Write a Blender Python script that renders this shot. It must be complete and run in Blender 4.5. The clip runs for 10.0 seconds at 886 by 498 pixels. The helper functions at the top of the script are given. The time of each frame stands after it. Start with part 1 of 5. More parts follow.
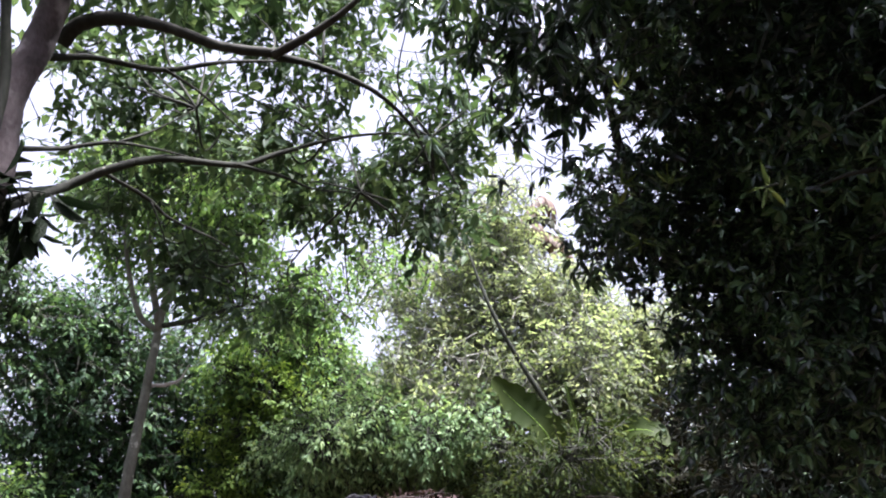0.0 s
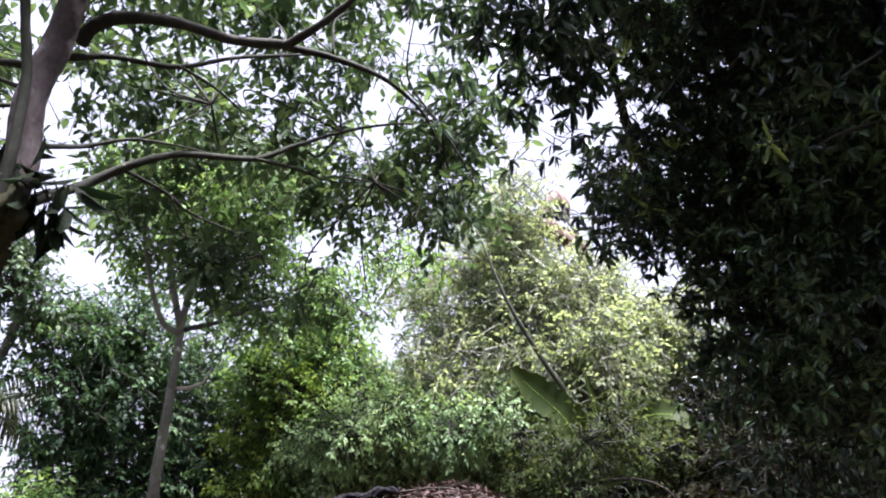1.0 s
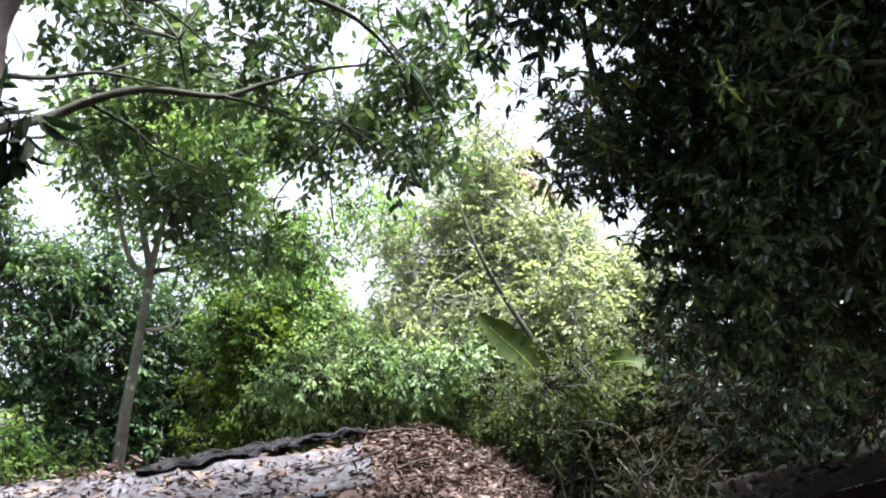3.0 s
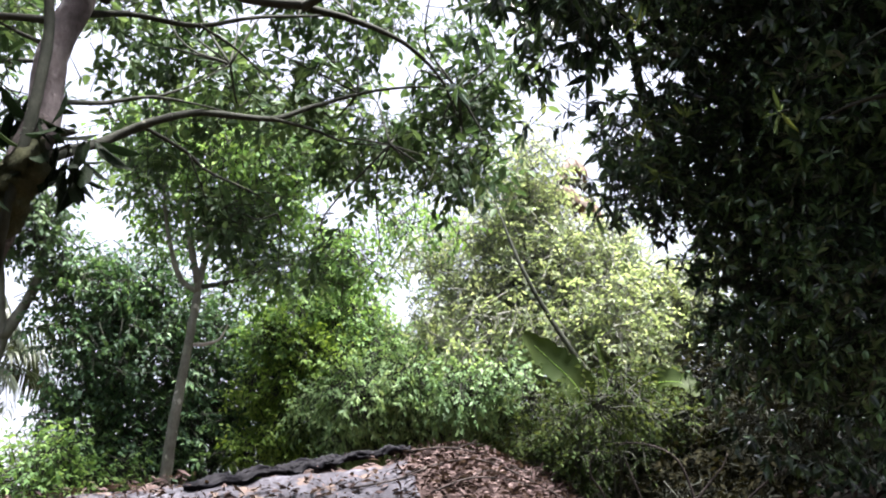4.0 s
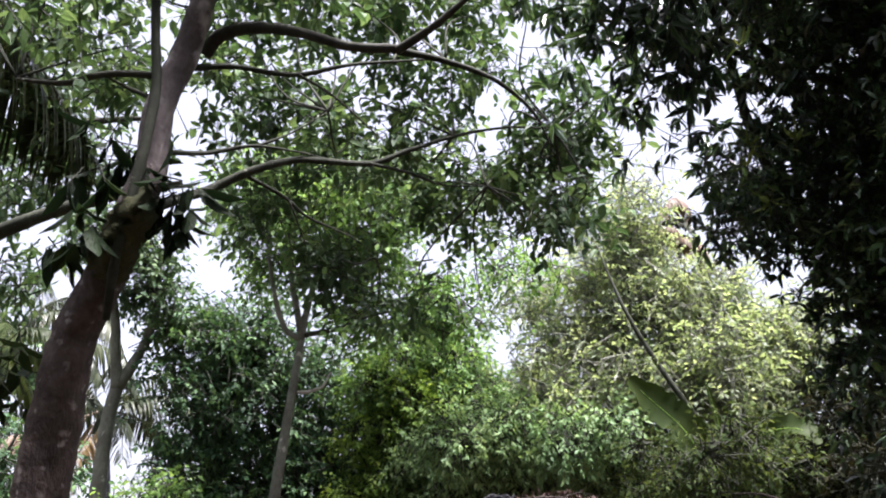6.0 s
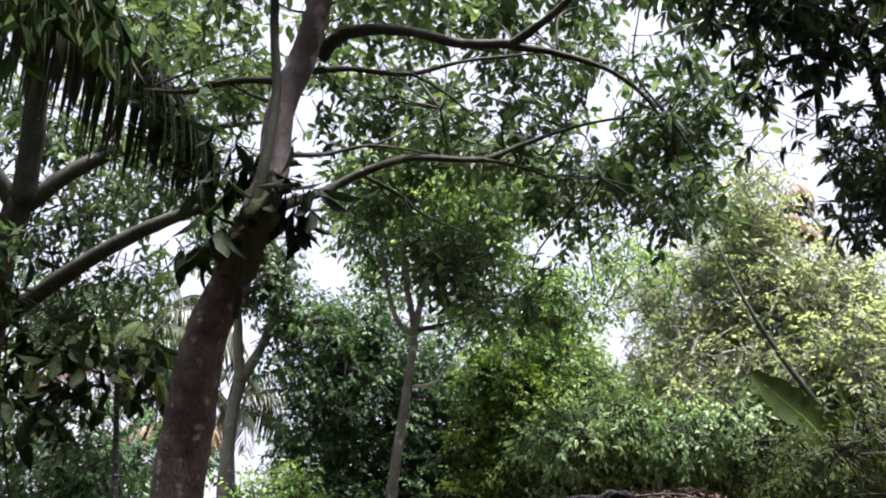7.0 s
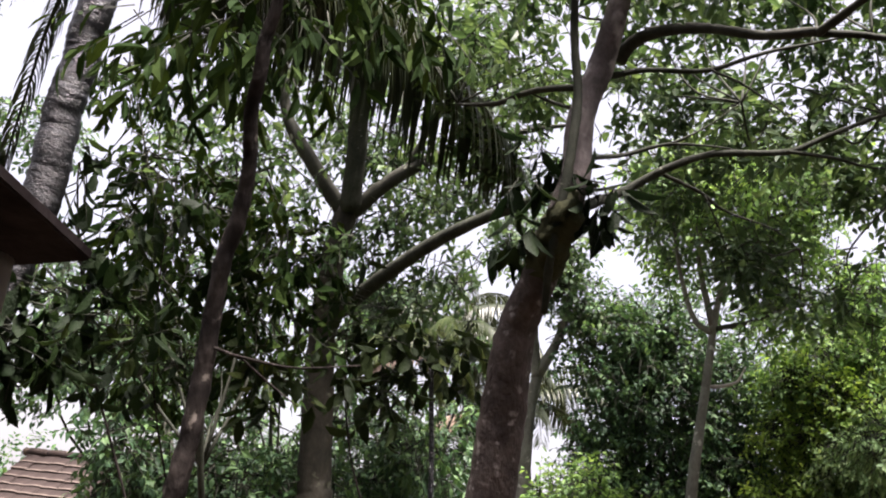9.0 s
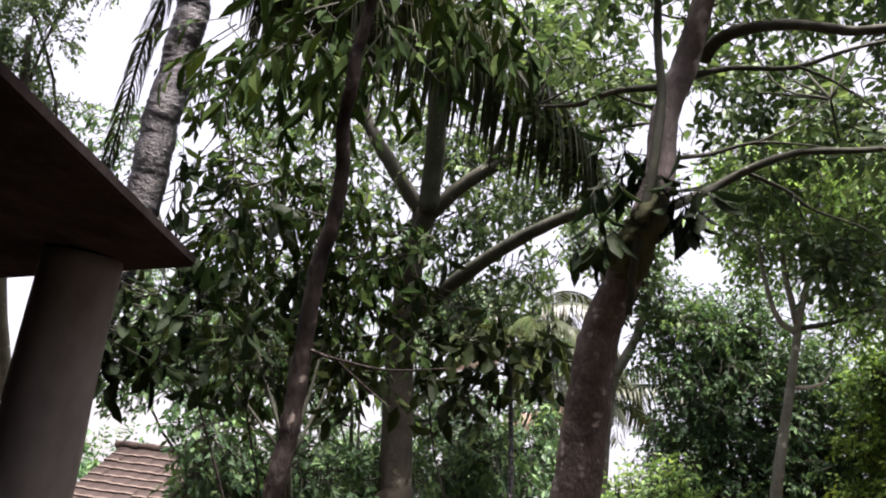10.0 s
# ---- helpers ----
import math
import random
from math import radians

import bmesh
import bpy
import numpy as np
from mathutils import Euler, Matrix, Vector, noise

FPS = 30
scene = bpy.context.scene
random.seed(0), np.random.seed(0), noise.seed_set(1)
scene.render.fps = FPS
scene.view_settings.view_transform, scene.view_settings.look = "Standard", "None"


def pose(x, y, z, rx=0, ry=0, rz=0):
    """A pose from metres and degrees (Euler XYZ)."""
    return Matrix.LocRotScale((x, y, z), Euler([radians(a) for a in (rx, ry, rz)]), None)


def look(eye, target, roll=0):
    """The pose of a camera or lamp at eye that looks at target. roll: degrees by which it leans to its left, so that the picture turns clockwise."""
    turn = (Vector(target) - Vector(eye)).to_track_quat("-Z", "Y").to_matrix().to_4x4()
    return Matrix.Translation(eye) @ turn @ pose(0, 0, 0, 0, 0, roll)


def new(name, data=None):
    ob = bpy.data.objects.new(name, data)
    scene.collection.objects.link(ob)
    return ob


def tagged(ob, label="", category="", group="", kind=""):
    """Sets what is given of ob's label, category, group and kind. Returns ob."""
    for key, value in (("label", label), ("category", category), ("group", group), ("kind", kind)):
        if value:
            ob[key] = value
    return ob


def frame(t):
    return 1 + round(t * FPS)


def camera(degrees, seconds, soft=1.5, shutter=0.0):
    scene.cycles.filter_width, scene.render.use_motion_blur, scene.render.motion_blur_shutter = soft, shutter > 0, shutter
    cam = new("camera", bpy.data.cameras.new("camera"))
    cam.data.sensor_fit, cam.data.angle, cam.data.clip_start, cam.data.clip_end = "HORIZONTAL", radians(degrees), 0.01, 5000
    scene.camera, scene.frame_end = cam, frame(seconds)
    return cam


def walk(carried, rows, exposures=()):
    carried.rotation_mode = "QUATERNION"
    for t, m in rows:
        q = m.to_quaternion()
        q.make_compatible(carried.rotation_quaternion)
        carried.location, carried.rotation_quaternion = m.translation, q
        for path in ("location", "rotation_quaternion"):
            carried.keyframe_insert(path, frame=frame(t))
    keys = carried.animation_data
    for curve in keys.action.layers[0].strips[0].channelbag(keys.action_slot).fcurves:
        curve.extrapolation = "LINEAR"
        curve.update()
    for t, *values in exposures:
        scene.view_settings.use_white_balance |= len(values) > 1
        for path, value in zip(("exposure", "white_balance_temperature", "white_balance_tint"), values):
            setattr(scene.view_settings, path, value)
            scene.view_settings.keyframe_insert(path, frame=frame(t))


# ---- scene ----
cam = camera(54.25, 10.0, soft=2.0)
WALK = [
    (0, look((-0.067, 0.123, 1.921), (1.934, 9.290, 5.381), -1.89)),
    (0.5, look((-0.089, 0.146, 1.839), (1.940, 9.293, 5.333), -3.25)),
    (1, look((-0.069, 0.091, 1.768), (1.744, 9.263, 5.316), -3.51)),
    (1.5, look((-0.037, 0.037, 1.715), (1.654, 9.241, 5.241), -3.50)),
    (2, look((-0.009, 0.048, 1.646), (1.696, 9.352, 4.889), -3.77)),
    (2.5, look((0.030, 0.067, 1.637), (2.010, 9.378, 4.701), -3.14)),
    (2.7, look((0.010, 0.067, 1.651), (2.108, 9.359, 4.694), -2.91)),
    (3.8, look((-0.043, 0.019, 1.728), (1.801, 9.365, 4.768), -1.72)),
    (4, look((-0.053, 0.037, 1.733), (1.567, 9.378, 4.914), -1.75)),
    (4.5, look((-0.008, 0.076, 1.757), (1.101, 9.357, 5.310), -0.89)),
    (5, look((0.014, 0.132, 1.714), (0.815, 9.375, 5.447), -0.46)),
    (5.2, look((-0.036, 0.101, 1.712), (0.693, 9.344, 5.459), 0.07)),
    (6.5, look((-0.032, 0.135, 1.719), (0.098, 9.420, 5.431), -1.29)),
    (7, look((-0.080, 0.119, 1.726), (-0.853, 9.394, 5.383), 1.19)),
    (7.5, look((-0.101, 0.126, 1.714), (-1.810, 9.300, 5.309), 3.25)),
    (8, look((-0.087, 0.046, 1.706), (-2.950, 8.968, 5.199), 5.80)),
    (8.5, look((-0.096, -0.068, 1.656), (-3.750, 8.578, 5.108), 8.15)),
    (9, look((-0.120, -0.083, 1.649), (-4.055, 8.454, 5.060), 7.34)),
    (9.5, look((-0.150, -0.174, 1.636), (-4.649, 8.119, 4.950), 8.46)),
    (10, look((-0.156, -0.162, 1.650), (-4.832, 8.051, 4.918), 8.70)),
]
walk(cam, WALK, exposures=[(0.0, 3.47, 5900, 28), (1.5, 3.47, 6000, 29), (2.3, 3.94, 6150, 15), (2.7, 3.94, 6150, 15), (3.8, 3.81, 6200, 18), (4.5, 3.47, 6150, 22), (6.5, 3.29, 6200, 22), (8.5, 3.2, 6620, 22), (10.0, 3.33, 6670, 24)])

# ---- light: a bright hazy sky, a soft high sun ----
world = bpy.data.worlds.new("sky")
scene.world = world
world.use_nodes = True
wn, wl = world.node_tree.nodes, world.node_tree.links
sky = wn.new("ShaderNodeTexSky")
sky.sky_type = "NISHITA"
sky.sun_disc = False
sky.sun_elevation, sky.sun_rotation = radians(76), radians(140)
sky.air_density, sky.dust_density, sky.ozone_density = 1.0, 6.0, 1.0
haze = wn.new("ShaderNodeMix")
haze.data_type = "RGBA"
haze.inputs[0].default_value = 0.75
haze.inputs[7].default_value = (1.80, 1.82, 1.86, 1)
wl.new(sky.outputs["Color"], haze.inputs[6])
wn["Background"].inputs["Strength"].default_value = 0.062
wl.new(haze.outputs[2], wn["Background"].inputs["Color"])

sun = new("sun", bpy.data.lights.new("sun", "SUN"))
sun.data.energy, sun.data.angle, sun.data.color = 3.1, radians(25), (1.0, 0.97, 0.92)
sun.matrix_world = look((3.2, -3.8, 20.0), (0, 0, 0))


# ---- materials ----
def mat(name):
    m = bpy.data.materials.new(name)
    m.use_nodes = True
    m.node_tree.nodes.clear()
    return m, m.node_tree.nodes, m.node_tree.links


def ramp_node(nodes, stops):
    r = nodes.new("ShaderNodeValToRGB")
    els = r.color_ramp.elements
    while len(els) < len(stops):
        els.new(0.5)
    for e, (p, c) in zip(els, stops):
        e.position, e.color = p, (*c, 1)
    return r


def leaf_mat(name, dark, mid, light, through_light=0.35, rough=0.5, patch=1.2, gloss=0.2):
    """Leaves: their colour varies leaf by leaf and branch by branch, and light shines through them."""
    m, n, l = mat(name)
    geo = n.new("ShaderNodeNewGeometry")
    tex = n.new("ShaderNodeTexNoise")
    tex.inputs["Scale"].default_value = patch
    coord = n.new("ShaderNodeTexCoord")
    l.new(coord.outputs["Object"], tex.inputs["Vector"])
    fine = n.new("ShaderNodeTexNoise")
    fine.inputs["Scale"].default_value = 60
    l.new(coord.outputs["Object"], fine.inputs["Vector"])
    mix = n.new("ShaderNodeMath")
    mix.operation = "MULTIPLY_ADD"
    mix.inputs[1].default_value = 0.55
    l.new(geo.outputs["Random Per Island"], mix.inputs[0])
    half = n.new("ShaderNodeMath")
    half.operation = "MULTIPLY_ADD"
    half.inputs[1].default_value, half.inputs[2].default_value = 0.9, -0.22
    l.new(tex.outputs["Fac"], half.inputs[0])
    l.new(half.outputs[0], mix.inputs[2])
    ramp = ramp_node(n, [(0.0, dark), (0.5, mid), (0.93, light), (1.0, (light[0] * 1.25, light[1] * 0.95, light[2] * 0.8))])
    l.new(mix.outputs[0], ramp.inputs[0])
    bsdf = n.new("ShaderNodeBsdfPrincipled")
    bsdf.inputs["Roughness"].default_value = rough
    bsdf.inputs["Specular IOR Level"].default_value = gloss
    l.new(ramp.outputs[0], bsdf.inputs["Base Color"])
    bump = n.new("ShaderNodeBump")
    bump.inputs["Strength"].default_value, bump.inputs["Distance"].default_value = 0.25, 0.004
    l.new(fine.outputs["Fac"], bump.inputs["Height"])
    l.new(bump.outputs[0], bsdf.inputs["Normal"])
    tr = n.new("ShaderNodeBsdfTranslucent")
    bright = n.new("ShaderNodeMix")
    bright.data_type, bright.blend_type = "RGBA", "MULTIPLY"
    bright.inputs[0].default_value = 1.0
    bright.inputs[7].default_value = (1.42, 1.32, 0.85, 1)
    l.new(ramp.outputs[0], bright.inputs[6])
    l.new(bright.outputs[2], tr.inputs["Color"])
    both = n.new("ShaderNodeMixShader")
    both.inputs[0].default_value = through_light
    l.new(bsdf.outputs[0], both.inputs[1])
    l.new(tr.outputs[0], both.inputs[2])
    out = n.new("ShaderNodeOutputMaterial")
    l.new(both.outputs[0], out.inputs[0])
    return m


def single_leaf_mat(name, dark, light):
    """Large leaves that are objects of their own: the colour goes by the object."""
    m, n, l = mat(name)
    info = n.new("ShaderNodeObjectInfo")
    ramp = ramp_node(n, [(0.0, dark), (0.6, tuple((a + b) / 2 for a, b in zip(dark, light))), (0.9, light), (1.0, (light[0] * 1.9, light[1] * 1.5, light[2]))])
    l.new(info.outputs["Random"], ramp.inputs[0])
    coord = n.new("ShaderNodeTexCoord")
    veins = n.new("ShaderNodeTexNoise")
    veins.inputs["Scale"].default_value = 14
    l.new(coord.outputs["Object"], veins.inputs["Vector"])
    bump = n.new("ShaderNodeBump")
    bump.inputs["Strength"].default_value, bump.inputs["Distance"].default_value = 0.4, 0.02
    l.new(veins.outputs["Fac"], bump.inputs["Height"])
    bsdf = n.new("ShaderNodeBsdfPrincipled")
    bsdf.inputs["Roughness"].default_value = 0.58
    bsdf.inputs["Specular IOR Level"].default_value = 0.1
    l.new(ramp.outputs[0], bsdf.inputs["Base Color"])
    l.new(bump.outputs[0], bsdf.inputs["Normal"])
    tr = n.new("ShaderNodeBsdfTranslucent")
    l.new(ramp.outputs[0], tr.inputs["Color"])
    both = n.new("ShaderNodeMixShader")
    both.inputs[0].default_value = 0.25
    l.new(bsdf.outputs[0], both.inputs[1])
    l.new(tr.outputs[0], both.inputs[2])
    out = n.new("ShaderNodeOutputMaterial")
    l.new(both.outputs[0], out.inputs[0])
    return m


def rough_mat(name, stops, scale=6.0, stretch=(1, 1, 1), rough=0.85, bump=0.5, depth=0.01, spots=None, spot_at=0.62, spot_scale=5.0, gloss=0.2, bands=0.0, band_mix=0.55, sway=9.0, soft=0.05):
    """Bark, earth, plaster, tile: two scales of noise, fine relief, and pale or dark spots of their own."""
    m, n, l = mat(name)
    coord = n.new("ShaderNodeTexCoord")
    mapping = n.new("ShaderNodeMapping")
    mapping.inputs["Scale"].default_value = stretch
    l.new(coord.outputs["Object"], mapping.inputs["Vector"])
    a = n.new("ShaderNodeTexNoise")
    a.inputs["Scale"].default_value, a.inputs["Detail"].default_value, a.inputs["Roughness"].default_value = scale, 6, 0.65
    b = n.new("ShaderNodeTexNoise")
    b.inputs["Scale"].default_value, b.inputs["Detail"].default_value = scale * 7, 4
    for t in (a, b):
        l.new(mapping.outputs[0], t.inputs["Vector"])
    mix = n.new("ShaderNodeMath")
    mix.operation = "MULTIPLY_ADD"
    mix.inputs[1].default_value = 0.4
    l.new(b.outputs["Fac"], mix.inputs[0])
    sub = n.new("ShaderNodeMath")
    sub.operation = "MULTIPLY_ADD"
    sub.inputs[1].default_value, sub.inputs[2].default_value = 1.2, -0.3
    l.new(a.outputs["Fac"], sub.inputs[0])
    l.new(sub.outputs[0], mix.inputs[2])
    ramp = ramp_node(n, stops)
    l.new(mix.outputs[0], ramp.inputs[0])
    color = ramp.outputs[0]
    if spots:
        s = n.new("ShaderNodeTexNoise")
        s.inputs["Scale"].default_value, s.inputs["Detail"].default_value = spot_scale, 3
        l.new(coord.outputs["Object"], s.inputs["Vector"])
        edge = ramp_node(n, [(spot_at, (0, 0, 0)), (spot_at + soft, (1, 1, 1))])
        l.new(s.outputs["Fac"], edge.inputs[0])
        over = n.new("ShaderNodeMix")
        over.data_type = "RGBA"
        over.inputs[7].default_value = (*spots, 1)
        l.new(edge.outputs[0], over.inputs[0])
        l.new(color, over.inputs[6])
        color = over.outputs[2]
    bsdf = n.new("ShaderNodeBsdfPrincipled")
    bsdf.inputs["Roughness"].default_value = rough
    bsdf.inputs["Specular IOR Level"].default_value = gloss
    if bands:
        wave = n.new("ShaderNodeTexWave")
        wave.bands_direction = "Z"
        wave.inputs["Scale"].default_value, wave.inputs["Distortion"].default_value, wave.inputs["Detail"].default_value = bands, sway, 3
        l.new(coord.outputs["Object"], wave.inputs["Vector"])
        tone = ramp_node(n, [(0.0, (0.18, 0.17, 0.17)), (0.14, (0.34, 0.33, 0.33)), (0.32, (0.9, 0.9, 0.9)), (0.85, (1.0, 0.98, 0.96)), (1.0, (1.5, 1.5, 1.5))])
        l.new(wave.outputs["Fac"], tone.inputs[0])
        ring = n.new("ShaderNodeMix")
        ring.data_type, ring.blend_type = "RGBA", "MULTIPLY"
        ring.inputs[0].default_value = band_mix
        l.new(color, ring.inputs[6])
        l.new(tone.outputs[0], ring.inputs[7])
        color = ring.outputs[2]
    l.new(color, bsdf.inputs["Base Color"])
    bm_ = n.new("ShaderNodeBump")
    bm_.inputs["Strength"].default_value, bm_.inputs["Distance"].default_value = bump, depth
    l.new(mix.outputs[0], bm_.inputs["Height"])
    l.new(bm_.outputs[0], bsdf.inputs["Normal"])
    out = n.new("ShaderNodeOutputMaterial")
    l.new(bsdf.outputs[0], out.inputs[0])
    return m


LEAF_MAIN = leaf_mat("broad_leaf_green", (0.015, 0.034, 0.015), (0.047, 0.09, 0.039), (0.135, 0.205, 0.088), 0.32, 0.5, gloss=0.2)
# Base tones hold the crown's deep shade, the pale tone its glints.
LEAF_RIGHT = leaf_mat("shade_dark_lance_leaf", (0.0038, 0.009, 0.0054), (0.019, 0.042, 0.02), (0.175, 0.3, 0.125), 0.22, 0.32, gloss=0.55)
LEAF_LIGHT = leaf_mat("pale_green_leaf", (0.09, 0.138, 0.068), (0.162, 0.222, 0.112), (0.28, 0.335, 0.205), 0.6, 0.4, gloss=0.4)
LEAF_THIN = leaf_mat("mid_green_leaf", (0.028, 0.062, 0.02), (0.088, 0.175, 0.052), (0.25, 0.4, 0.115), 0.4)
LEAF_BUSH = leaf_mat("deep_green_leaf", (0.01, 0.026, 0.013), (0.034, 0.078, 0.034), (0.13, 0.23, 0.08), 0.28)
# Near-black brown-green: the shade over the undergrowth is put into this colour.
LEAF_UNDER = leaf_mat("shade_dark_undergrowth_leaf", (0.003, 0.0035, 0.002), (0.009, 0.0095, 0.005), (0.028, 0.026, 0.013), 0.25, 0.85, gloss=0.03)
LEAF_FEATHER = leaf_mat("feathery_green_leaf", (0.055, 0.11, 0.045), (0.115, 0.2, 0.08), (0.23, 0.33, 0.14), 0.4)
LEAF_WEED = leaf_mat("dull_weed_leaf", (0.008, 0.015, 0.006), (0.027, 0.043, 0.0145), (0.08, 0.108, 0.036), 0.35, 0.8, gloss=0.04)
LEAF_LIME = leaf_mat("yellow_green_leaf", (0.04, 0.082, 0.014), (0.11, 0.198, 0.035), (0.24, 0.355, 0.075), 0.45)
# Green darkened so that these leaves look backlit.
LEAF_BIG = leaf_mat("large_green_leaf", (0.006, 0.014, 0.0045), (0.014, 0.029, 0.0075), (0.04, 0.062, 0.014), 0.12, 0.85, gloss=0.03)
LEAF_PALM = leaf_mat("palm_leaflet", (0.010, 0.014, 0.008), (0.022, 0.030, 0.014), (0.055, 0.065, 0.032), 0.15, 0.38)
LEAF_FROND = leaf_mat("pale_palm_leaflet", (0.035, 0.055, 0.02), (0.08, 0.115, 0.045), (0.2, 0.24, 0.12), 0.4, 0.4, gloss=0.25)
LEAF_STAR = single_leaf_mat("young_lance_leaf", (0.0561, 0.0884, 0.0214), (0.1590, 0.2210, 0.0595))
# Next two: leaf colour lowered to give the shaded look of silhouettes.
LEAF_DUSK = single_leaf_mat("large_silhouette_leaf", (0.0059, 0.0135, 0.0042), (0.0176, 0.0338, 0.0093))
LEAF_BLACKISH = single_leaf_mat("drooping_silhouette_leaf", (0.005, 0.011, 0.004), (0.012, 0.023, 0.007))
LEAF_RUST = single_leaf_mat("dull_olive_leaf", (0.0085, 0.016, 0.005), (0.027, 0.043, 0.0125))
LEAF_BANANA = leaf_mat("banana_leaf", (0.007, 0.014, 0.0036), (0.0145, 0.026, 0.0054), (0.035, 0.048, 0.01), 0.2, 0.6, gloss=0.08)
LEAF_DRY = leaf_mat("dry_leaf", (0.008, 0.006, 0.0055), (0.03, 0.02, 0.018), (0.165, 0.125, 0.115), 0.1, 0.8, 3, gloss=0.05)
DEAD_FROND = leaf_mat("dead_frond", (0.06, 0.042, 0.03), (0.13, 0.095, 0.07), (0.24, 0.19, 0.15), 0.3, 0.6)
BARK_MAIN = rough_mat("smooth_brown_bark", [(0.15, (0.0259, 0.0212, 0.0197)), (0.5, (0.0697, 0.0572, 0.0524)), (0.85, (0.1394, 0.1187, 0.1091))], 7, (1, 1, 0.6), 0.8, 1.0, 0.03, (0.25, 0.235, 0.225), 0.60, 15, bands=2.2, band_mix=0.2, soft=0.1)
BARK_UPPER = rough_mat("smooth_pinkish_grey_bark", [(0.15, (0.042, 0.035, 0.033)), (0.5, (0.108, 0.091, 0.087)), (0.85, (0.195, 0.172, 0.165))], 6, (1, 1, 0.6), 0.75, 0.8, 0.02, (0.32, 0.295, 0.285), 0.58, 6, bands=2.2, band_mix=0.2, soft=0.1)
BARK_GREY = rough_mat("grey_bark", [(0.15, (0.012, 0.0125, 0.009)), (0.5, (0.032, 0.033, 0.024)), (0.85, (0.06, 0.063, 0.046))], 6, (1, 1, 0.5), 0.85, 0.5, 0.012, (0.2208, 0.2366, 0.1778), 0.68, 9)
BARK_PALE = rough_mat("pale_grey_bark", [(0.15, (0.0432, 0.0439, 0.0342)), (0.5, (0.1152, 0.1183, 0.0950)), (0.85, (0.2016, 0.2091, 0.1710))], 6, (1, 1, 0.5), 0.85, 0.5, 0.012, (0.3264, 0.3366, 0.2850), 0.64, 9)
BARK_BROWN = rough_mat("mottled_brown_bark", [(0.15, (0.01, 0.009, 0.007)), (0.5, (0.027, 0.025, 0.018)), (0.85, (0.056, 0.052, 0.04))], 6, (1, 1, 0.5), 0.85, 0.7, 0.02, (0.0977, 0.1009, 0.0693), 0.66, 7)
PALE_WOOD = rough_mat("bare_pale_wood", [(0.15, (0.20, 0.18, 0.15)), (0.5, (0.30, 0.28, 0.24)), (0.85, (0.42, 0.40, 0.35))], 9)
BARK_DARK = rough_mat("dark_bark", [(0.15, (0.008, 0.0095, 0.006)), (0.5, (0.024, 0.027, 0.018)), (0.85, (0.055, 0.06, 0.042))], 8, (1, 1, 0.5), 0.85, 0.6, 0.01, (0.1564, 0.1648, 0.1260), 0.70, 22)
BARK_POLE = rough_mat("blackish_brown_bark", [(0.15, (0.008, 0.007, 0.006)), (0.5, (0.022, 0.018, 0.016)), (0.85, (0.050, 0.042, 0.037))], 8, (1, 1, 0.5), 0.85, 0.9, 0.015, (0.12, 0.105, 0.09), 0.64, 14, gloss=0.1, bands=1.6, band_mix=0.5)
BARK_PALM = rough_mat("palm_bark", [(0.15, (0.005, 0.0055, 0.007)), (0.5, (0.013, 0.014, 0.0165)), (0.85, (0.04, 0.042, 0.047))], 9, (1, 1, 2.0), 0.42, 1.0, 0.04, gloss=0.3, bands=7.0, band_mix=1.0, sway=3.2)
MOSS = rough_mat("mossy_bark", [(0.15, (0.014, 0.0165, 0.0075)), (0.5, (0.034, 0.037, 0.0155)), (0.85, (0.065, 0.063, 0.031))], 9, (1, 1, 1), 0.95, 0.8, 0.02)
EARTH = rough_mat("leaf_strewn_earth", [(0.15, (0.022, 0.015, 0.01)), (0.5, (0.05, 0.035, 0.023)), (0.85, (0.095, 0.07, 0.046))], 3, (1, 1, 1), 0.95, 0.8, 0.03, (0.05, 0.07, 0.025), 0.6, 0.8)
THATCH = rough_mat("old_thatch", [(0.15, (0.022, 0.016, 0.0145)), (0.5, (0.055, 0.04, 0.035)), (0.85, (0.115, 0.088, 0.078))], 6, (1, 1, 1), 0.95, 0.8, 0.03, gloss=0.05)
TARP_GREY = rough_mat("weathered_grey_tarpaulin", [(0.15, (0.018, 0.017, 0.02)), (0.5, (0.042, 0.041, 0.046)), (0.85, (0.1, 0.1, 0.112))], 4, (1, 1, 1), 0.8, 0.4, 0.01, (0.09, 0.068, 0.054), 0.60, 5, gloss=0.08)
TARP_BLACK = rough_mat("black_plastic_sheet", [(0.15, (0.002, 0.002, 0.0025)), (0.5, (0.004, 0.004, 0.005)), (0.85, (0.008, 0.008, 0.01))], 5, (1, 1, 1), 0.6, 0.6, 0.01, gloss=0.05)
PLASTER = rough_mat("weathered_grey_plaster", [(0.15, (0.105, 0.099, 0.096)), (0.5, (0.17, 0.162, 0.158)), (0.85, (0.24, 0.232, 0.224))], 2.5, (1, 1, 0.5), 0.85, 0.2, 0.004, (0.07, 0.065, 0.058), 0.62, 3)
CONCRETE = rough_mat("stained_concrete", [(0.15, (0.09, 0.075, 0.068)), (0.5, (0.16, 0.135, 0.125)), (0.85, (0.25, 0.22, 0.20))], 4, (1, 1, 1), 0.9, 0.4, 0.006)
# Invented dark finish for unseen walls, so they bounce little light.
UNSEEN_WALL = rough_mat("unseen_dark_wall", [(0.15, (0.018, 0.014, 0.011)), (0.5, (0.036, 0.029, 0.023)), (0.85, (0.062, 0.051, 0.041))], 4, (1, 1, 0.2), 0.9, 0.4, 0.006, gloss=0.05)
